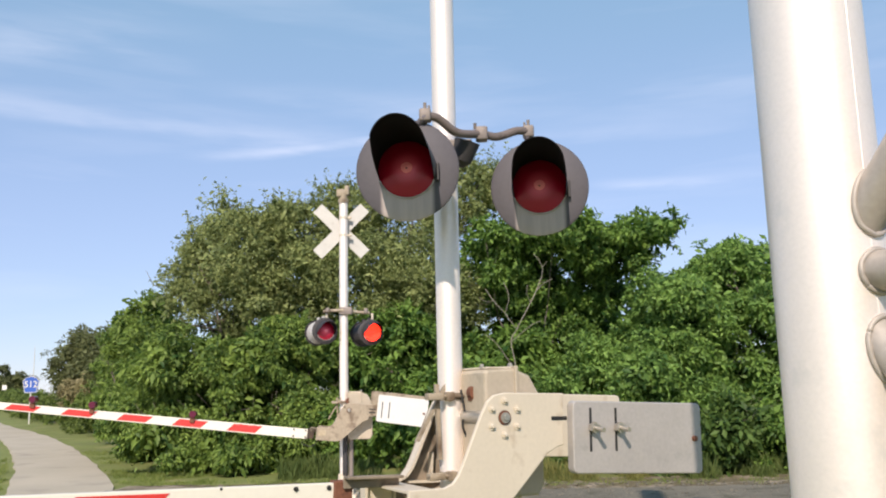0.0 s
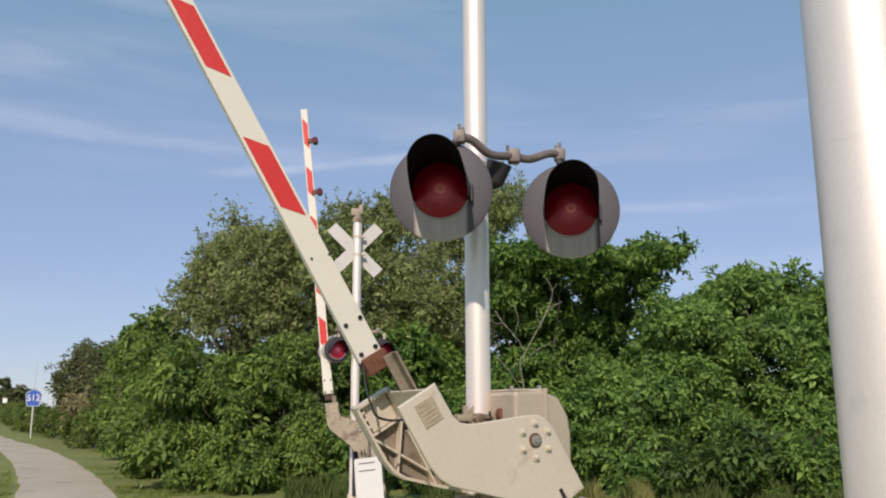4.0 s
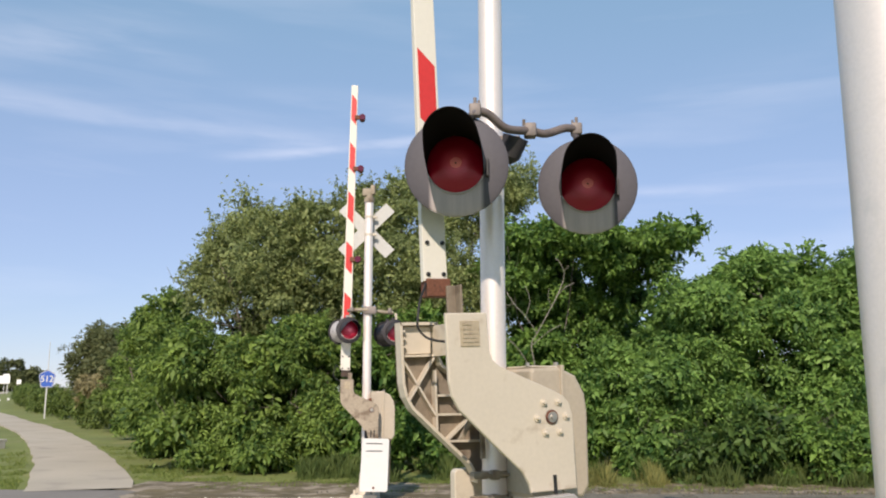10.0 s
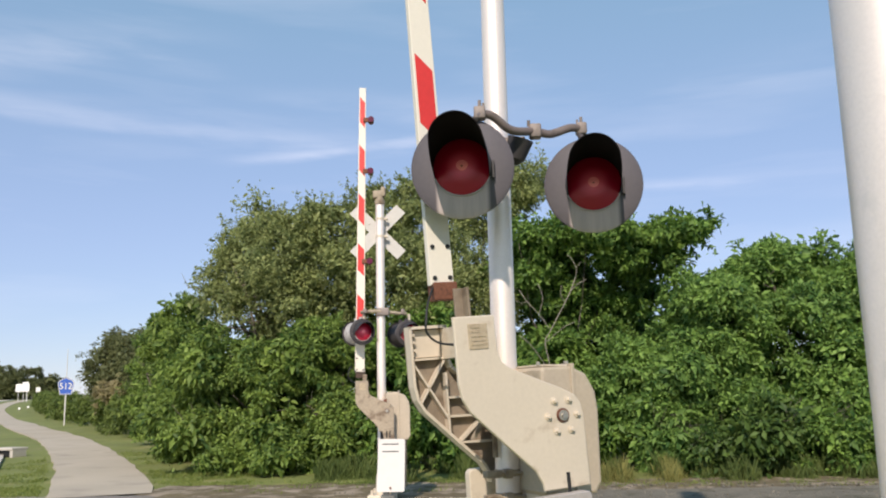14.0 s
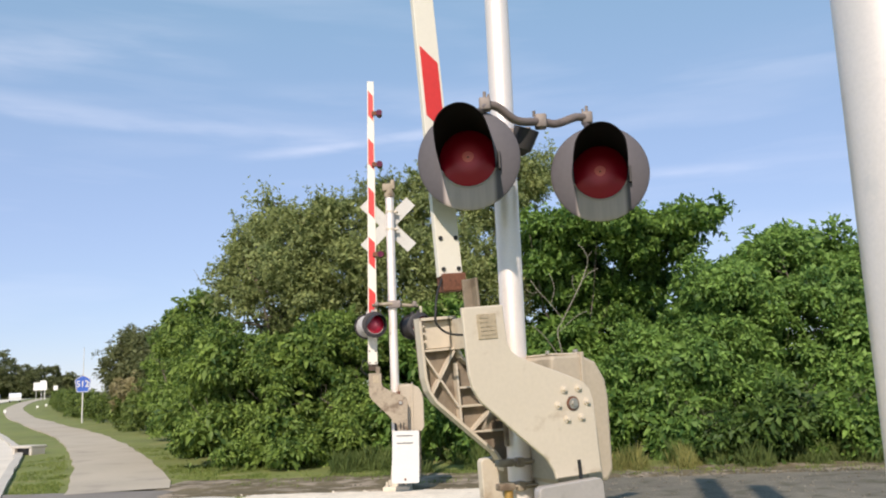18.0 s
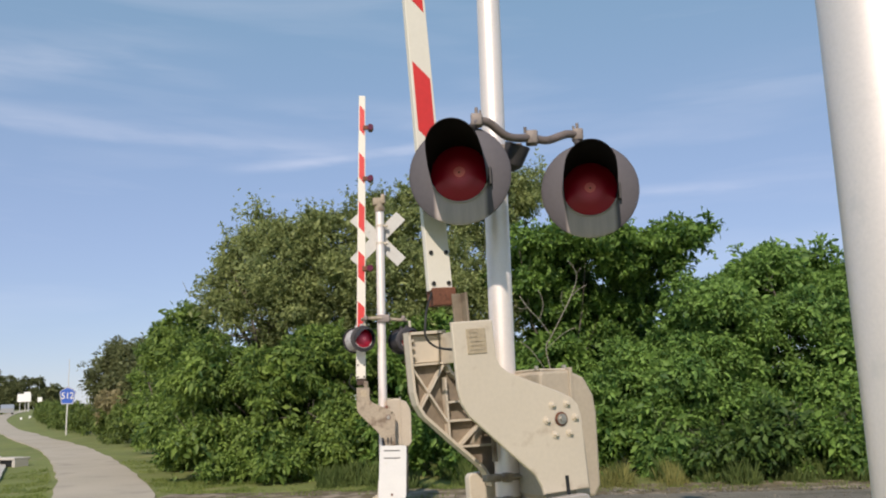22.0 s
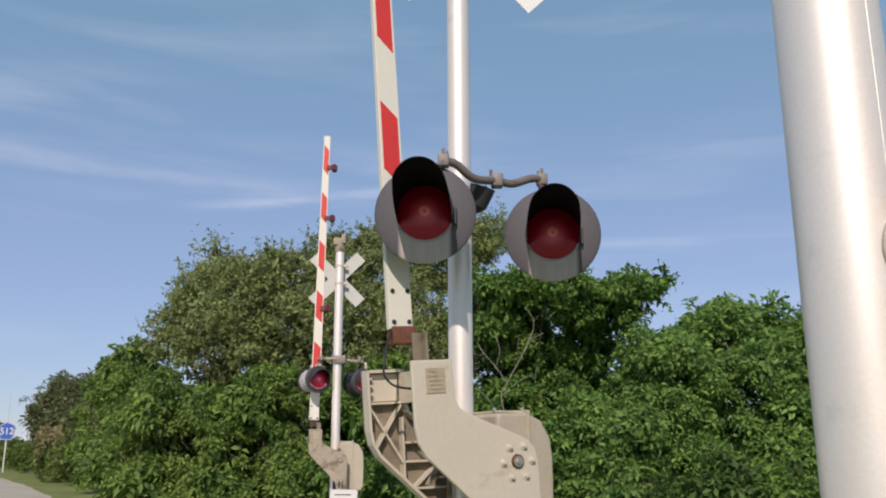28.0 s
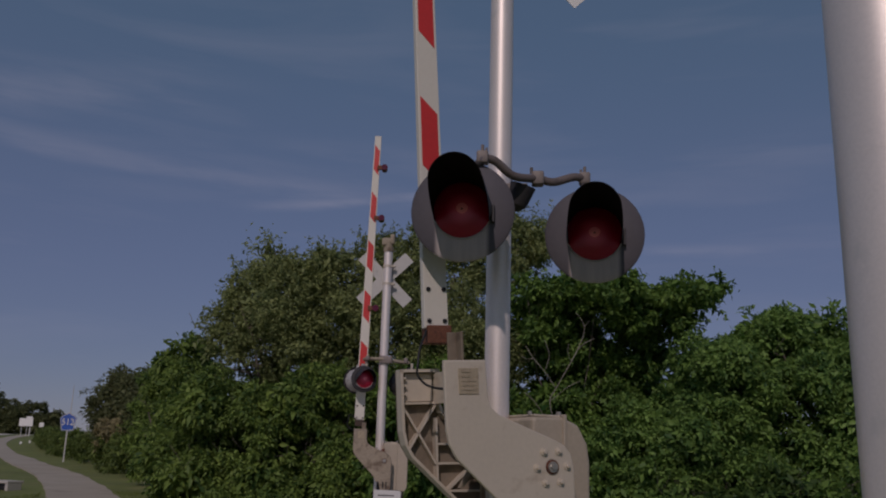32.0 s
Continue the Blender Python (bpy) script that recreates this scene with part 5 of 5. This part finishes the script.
def grass(name, label, regions, mat, height, width, lean):
    vs, fs = [], []
    total = 0
    for x0, x1, y0, y1, count in regions:
        x, y = rng.uniform(x0, x1, count), rng.uniform(y0, y1, count)
        line = np.array([(p.x, p.y) for p in curve_through(PATH_LINE, 0.6)])
        off = np.sqrt(((np.stack([x, y], 1)[:, None] - line[None]) ** 2).sum(2)).min(1)
        tuft = np.array([noise.noise(Vector((a * 1.1, b * 1.1, 4))) for a, b in zip(x, y)])
        edge = np.interp(y, [q[1] for q in KERB_LINE], [q[0] for q in KERB_LINE])
        keep = (off > 0.86) & (x > edge + 0.08) & (tuft > -0.12 + 0.25 * (rng.random(count) - 0.5))
        x, y = x[keep], y[keep]
        count = len(x)
        z = np.array([ground_z(a, b) for a, b in zip(x, y)]) + 0.0
        front = y0 + (y1 - y0) * np.array([0.3 + 0.45 * noise.noise(Vector((a * 1.6, 2, 0))) + 0.25 * noise.noise(Vector((a * 6, 5, 0))) for a in x])
        rise = np.clip((y - front) / 0.35, 0.12, 1) if height > 0.1 else 1.0
        clump = np.clip([0.75 + 0.9 * noise.noise(Vector((a * 3.1, b * 3.1, 9))) for a, b in zip(x, y)], 0.25, 1.4)
        h = height * (0.3 + rng.random(count) ** 1.5 * 1.3) * rise * clump
        az = rng.random(count) * 2 * math.pi
        dx, dy = np.cos(az), np.sin(az)
        ln = lean * h * rng.random(count)
        b = rng.random(count) * 2 * math.pi
        p = np.stack([np.stack([x - dy * width, y + dx * width, z], 1), np.stack([x + dy * width, y - dx * width, z], 1),
                      np.stack([x + np.cos(b) * ln * 0.35 + dy * width * 0.7, y + np.sin(b) * ln * 0.35 - dx * width * 0.7, z + h * 0.6], 1),
                      np.stack([x + np.cos(b) * ln, y + np.sin(b) * ln, z + h], 1)], 1).reshape(-1, 3)
        f = np.arange(len(p)).reshape(-1, 4) + total
        total += len(p)
        vs.append(p)
        fs.append(np.concatenate([f[:, [0, 1, 2]], f[:, [0, 2, 3]]]))
    ob = fast_mesh(name, np.concatenate(vs), np.concatenate(fs), mat)
    return tagged(ob, label, "grass", kind="stuff")


grass("tall_grass", "tall uncut dark green grass along the foot of the shrubs", [(-3.0, 1.3, 12.9, 14.5, 32000), (1.2, 7.5, 12.3, 13.6, 26000)], WEEDS, 0.26, 0.0016, 0.45)
grass("dry_grass", "tall dry yellow-green grass at the edge of the gravel", [(1.15, 2.7, 12.2, 13.4, 12000)], DRY_BLADES, 0.27, 0.0010, 0.35)
grass("short_grass", "short mown grass blades beside the path", [(-4.2, 7, 12.0, 13.6, 13000), (-8, -4.0, 13.1, 16, 14000), (-8, -6.2, 11.6, 13.1, 4000), (-10.5, -7, 14, 21, 14000)], BLADES, 0.05, 0.006, 0.9)


def stones(name, label, count, x0, x1, y0, y1, lift, size, mat):
    """Broken stones, each an uneven lump with eight faces, resting on the ground."""
    c = np.stack([rng.uniform(x0, x1, count), y0 + (y1 - y0) * rng.random(count) ** 0.7, np.zeros(count)], 1)
    r = size * (0.5 + rng.random((count, 1)) ** 2)
    c[:, 2] = [ground_z(x, y) + lift for x, y in c[:, :2]]
    axes = np.array([(1, 0, 0), (0, 1, 0), (-1, 0, 0), (0, -1, 0), (0, 0, 0.75), (0, 0, -0.6)], float)
    v = c[:, None] + axes[None] * r[:, None] * (0.7 + 0.6 * rng.random((count, 6, 1))) + rng.normal(size=(count, 6, 3)) * r[:, None] * 0.18
    f = np.array([(0, 1, 4), (1, 2, 4), (2, 3, 4), (3, 0, 4), (1, 0, 5), (2, 1, 5), (3, 2, 5), (0, 3, 5)])
    f = (f[None] + 6 * np.arange(count)[:, None, None]).reshape(-1, 3)
    return tagged(fast_mesh(name, v.reshape(-1, 3), f, mat), label, "stones", kind="stuff")


stones("limestone_chips", "white limestone chips lying on the shoulder", 700, -3.7, 0.4, 8.5, 11.1, 0.03, 0.016, LIMESTONE)
stones("ballast_stones", "grey ballast stones lying loosely", 2600, 0.2, 7.5, 8.5, 12.3, 0.03, 0.02, BALLAST)
stones("dirt_stones", "small pale stones in the dirt strip", 420, -5.0, 6.5, 11.2, 12.8, 0.02, 0.013, BALLAST)

# ---------------------------------------------------------------- signs and small things along the road
def route_sign():
    t = thing("route_sign", "blue pentagon county route sign on a thin post", "road sign", Matrix.Translation((-20.3, 39.1, 0.5)))
    part("post", box((-0.03, -0.02, 0), (0.03, 0.02, 2.25), 0.004), GALV, t)
    w = 0.40
    pent = [(-w * 0.72, 1.42), (w * 0.72, 1.42), (w, 1.98), (w * 0.72, 2.10), (0, 2.22), (-w * 0.72, 2.10), (-w, 1.98)]
    part("panel", slab(pent, -0.03, -0.02), SIGN_BLUE, t, "blue pentagon panel")
    rim = bmesh.new()
    for (x0, z0), (x1, z1) in zip(pent, pent[1:] + pent[:1]):
        add_cyl(rim, (x0 * 0.94, -0.033, 1.82 + (z0 - 1.82) * 0.94), (x1 * 0.94, -0.033, 1.82 + (z1 - 1.82) * 0.94), 0.012, 6)
    part("border", rim, SIGN_YELLOW, t, "pale border")
    cu = bpy.data.curves.new("route_number", "FONT")
    cu.body, cu.size, cu.align_x, cu.align_y, cu.extrude = "512", 0.42 * UNIT, "CENTER", "CENTER", 0.004
    cu.materials.append(SIGN_YELLOW)
    ob = new("route_number", cu)
    ob.parent = t
    ob.matrix_local = scaled(pose(0, -0.036, 1.80, 90, 0, 0))
    tagged(ob, "pale route number")


route_sign()


def guide_sign(x, y, z, w, h, ground, label):
    t = thing("guide_sign", label, "road sign", Matrix.Translation((x, y, ground)), "far road signs")
    part("panel", box((-w / 2, -0.03, z - h / 2 - ground), (w / 2, 0.0, z + h / 2 - ground), 0.01), SIGN_WHITE, t, "white panel")
    for q in (-0.3, 0.3):
        part("post", box((q * w - 0.04, 0.0, 0), (q * w + 0.04, 0.06, z - ground), 0.005), GALV, t)
    return t


guide_sign(-67.5, 118, 4.1, 2.0, 1.1, ground_z(-67.5, 118), "white guide sign on two posts beside the road")
guide_sign(-67.3, 118.4, 4.72, 0.9, 0.4, ground_z(-67.3, 118.4), "smaller white guide sign above another")
guide_sign(-65.2, 118, 3.8, 0.65, 0.62, ground_z(-65.2, 118), "small white sign on posts beside the road")


def kerb_inlet():
    t = thing("kerb_inlet", "pale concrete storm drain inlet with a dark opening in the kerb", "storm drain", Matrix.Translation((-11.85, 20.15, ground_z(-11.85, 20.15))) @ pose(0, 0, 0, 0, 0, 160))
    part("lid", box((-0.34, -0.3, 0.16), (0.34, 0.16, 0.22), 0.015), CONCRETE, t, "concrete lid")
    part("wall", box((-0.34, -0.25, -0.1), (-0.24, 0.14, 0.16), 0.01), CONCRETE, t)
    part("wall", box((0.24, -0.25, -0.1), (0.34, 0.14, 0.16), 0.01), CONCRETE, t)
    part("opening", box((-0.24, -0.2, -0.1), (0.24, 0.06, 0.158)), BLACK, t, "dark drain opening")


kerb_inlet()


def marker_flag(x, y):
    g = ground_z(x, y)
    t = thing("marker_flag", "small white marker flag standing in the grass", "marker flag", Matrix.Translation((x, y, g)), "marker flags")
    part("stake", cyl((0, 0, 0), (0, 0, 0.3), 0.014, 6), STEEL, t)
    part("flag", box((-0.03, -0.01, 0.12), (0.16, 0.01, 0.3), 0.004), SIGN_WHITE, t, "white flag")


for x, y in ((-36.6, 59.3), (-40.2, 69.8), (-42.2, 74.7)):
    marker_flag(x, y)
antenna = thing("radio_mast", "thin far radio mast above the hedge", "radio mast", Matrix.Translation((-45.1, 87.0, ground_z(-45.1, 87.0))))
part("pole", cyl((0, 0, 0), (0, 0, 5.8), 0.06, 8, 0.03), GALV, antenna)


def car(label, paint):
    t = thing("car", label, "car", None, "far cars")
    body = [(-2.1, 0.25), (2.1, 0.25), (2.15, 0.6), (2.0, 0.82), (1.05, 0.92), (0.4, 1.38), (-1.2, 1.42), (-1.95, 0.95), (-2.15, 0.85)]
    k = 0.82
    part("body", slab([(x * k, z * k) for x, z in body], -0.72, 0.72, 0.06), paint, t)
    part("window", slab([(x * k, z * k) for x, z in [(0.95, 0.95), (0.38, 1.30), (-1.15, 1.34), (-1.75, 0.98)]], -0.735, 0.735), BLACK, t, "dark side glass")
    for x in (-1.1, 1.1):
        for y in (-0.66, 0.5):
            wh = part("wheel", cyl((x, y, 0.26), (x, y + 0.16, 0.26), 0.26, 18), BLACK, t, smooth=40)
            part("rim", cyl((x, y - 0.004, 0.26), (x, y + 0.164, 0.26), 0.15, 14), STEEL, wh, smooth=40)
    return t


CAR_WHITE = material("white_car_paint", (0.78, 0.78, 0.78), 0.25, 0.0, 0.03, 10, 0.0, coat=0.6)
CAR_SILVER = material("silver_car_paint", (0.48, 0.48, 0.49), 0.3, 0.5, 0.03, 10, 0.0, coat=0.6)
white_car = car("white car driving on the far road", CAR_WHITE)
silver_car = car("silver car driving on the far road", CAR_SILVER)


def fly():
    t = thing("fly", "small dark insect flying past", "insect")
    k = 0.62
    part("body", cyl((-0.009 * k, 0, 0), (0.004 * k, 0, 0), 0.0012 * k, 8, 0.0018 * k), BLACK, t, smooth=True)
    part("head", cyl((0.004 * k, 0, 0), (0.0068 * k, 0, 0), 0.0018 * k, 8, 0.001 * k), BLACK, t, smooth=True)
    for q in (1, -1):
        part("wing", slab([(0.0, 0.0), (0.0033 * k, 0.009 * k), (-0.004 * k, 0.010 * k), (-0.0026 * k, 0.0)], -0.0002 + 0.0005 * q, 0.0002 + 0.0005 * q), BLACK, t, m=pose(0, 0, 0, 65 * q, 0, 0))
    return t


insect = fly()

def motions():
    def lit(rows):
        return [(t, scaled(pose(0, -0.038 if on else 0.06, 0))) for t, on in rows]
    walk(FLASHERS[1], lit([(0, 1), (0.40, 1), (0.50, 0), (1.03, 0), (1.13, 1), (1.66, 1), (1.74, 0), (2.28, 0), (2.36, 1), (2.88, 1), (2.97, 0), (32, 0)]))
    walk(FLASHERS[0], lit([(0, 0), (0.40, 0), (0.50, 1), (1.03, 1), (1.13, 0), (1.66, 0), (1.74, 1), (2.28, 1), (2.36, 0), (32, 0)]))
    face = pose(0, 0, 0, 0, 0, 122)

    def drive(rows):
        return [(t, scaled(Matrix.Translation((x, y, ground_z(x, y) + 0.015)) @ face)) for t, x, y in rows]
    walk(white_car, drive([(0, -96.5, 104.6), (15, -74.2, 107.2), (17, -67.0, 107.9), (18.5, -64.5, 108.0), (20, -62.4, 108.3), (21.5, -60.1, 108.4), (24, -58.6, 111.7), (32, -58.6, 126.1)]))
    walk(silver_car, drive([(0, -92.8, 97.2), (16, -68.3, 100.3), (18.2, -63.1, 100.6), (19, -61.9, 100.7), (20, -60.8, 100.8), (22, -59.8, 100.9), (23, -58.8, 101.0), (25, -58.0, 103.1), (32, -57.9, 111.3)]))
    walk(insect, [(t, scaled(pose(x, y, z, 0, -28, 25))) for t, x, y, z in ((0, -1.3, 0.95, 1.5), (15.7, -1.3, 0.95, 1.5), (15.9, -0.82, 0.9, 1.6), (16, 0.121, 0.829, 1.726), (16.1, 1.06, 0.76, 1.9), (16.3, 1.9, 0.2, 2.2), (32, 3, -2, 2.6))])
    walk(near_gate, [(t, scaled(gate_pose(NEAR_HUB, NEAR_TURN, a))) for t, a in NEAR_ANGLES])
    walk(far_gate, [(t, scaled(gate_pose(FAR_HUB, FAR_TURN, a))) for t, a in FAR_ANGLES])


NEAR_ANGLES = [(0, 1.7), (0.5, 9.1), (1, 17.1), (1.5, 25.3), (2, 32.9), (2.5, 40.0), (3, 46.5), (3.5, 52.7), (4.5, 65.6), (5.5, 77.6), (6, 83.8), (6.5, 88.2), (7, 89.1), (7.5, 85.9), (8, 85.7), (8.5, 88.4), (9, 86.9), (9.5, 85.4), (10, 87.2), (10.5, 86.95), (11, 85.6), (11.5, 86.6), (12, 87.0), (12.5, 85.8), (13, 86.3), (13.5, 86.9), (14, 86.0), (14.75, 86.5), (15.5, 86.3), (16, 85.9), (16.5, 86.4), (17, 86.1), (25.5, 86.1), (27.5, 85.85), (32, 85.85)]
FAR_ANGLES = [(0, 6.7), (0.5, 17.4), (1, 28.2), (1.5, 39.2), (2, 49.4), (2.5, 58.9), (3, 67.9), (3.5, 76.6), (4.4, 87.8), (5.0, 90.6), (5.5, 90.9), (32, 90.97)]
motions()
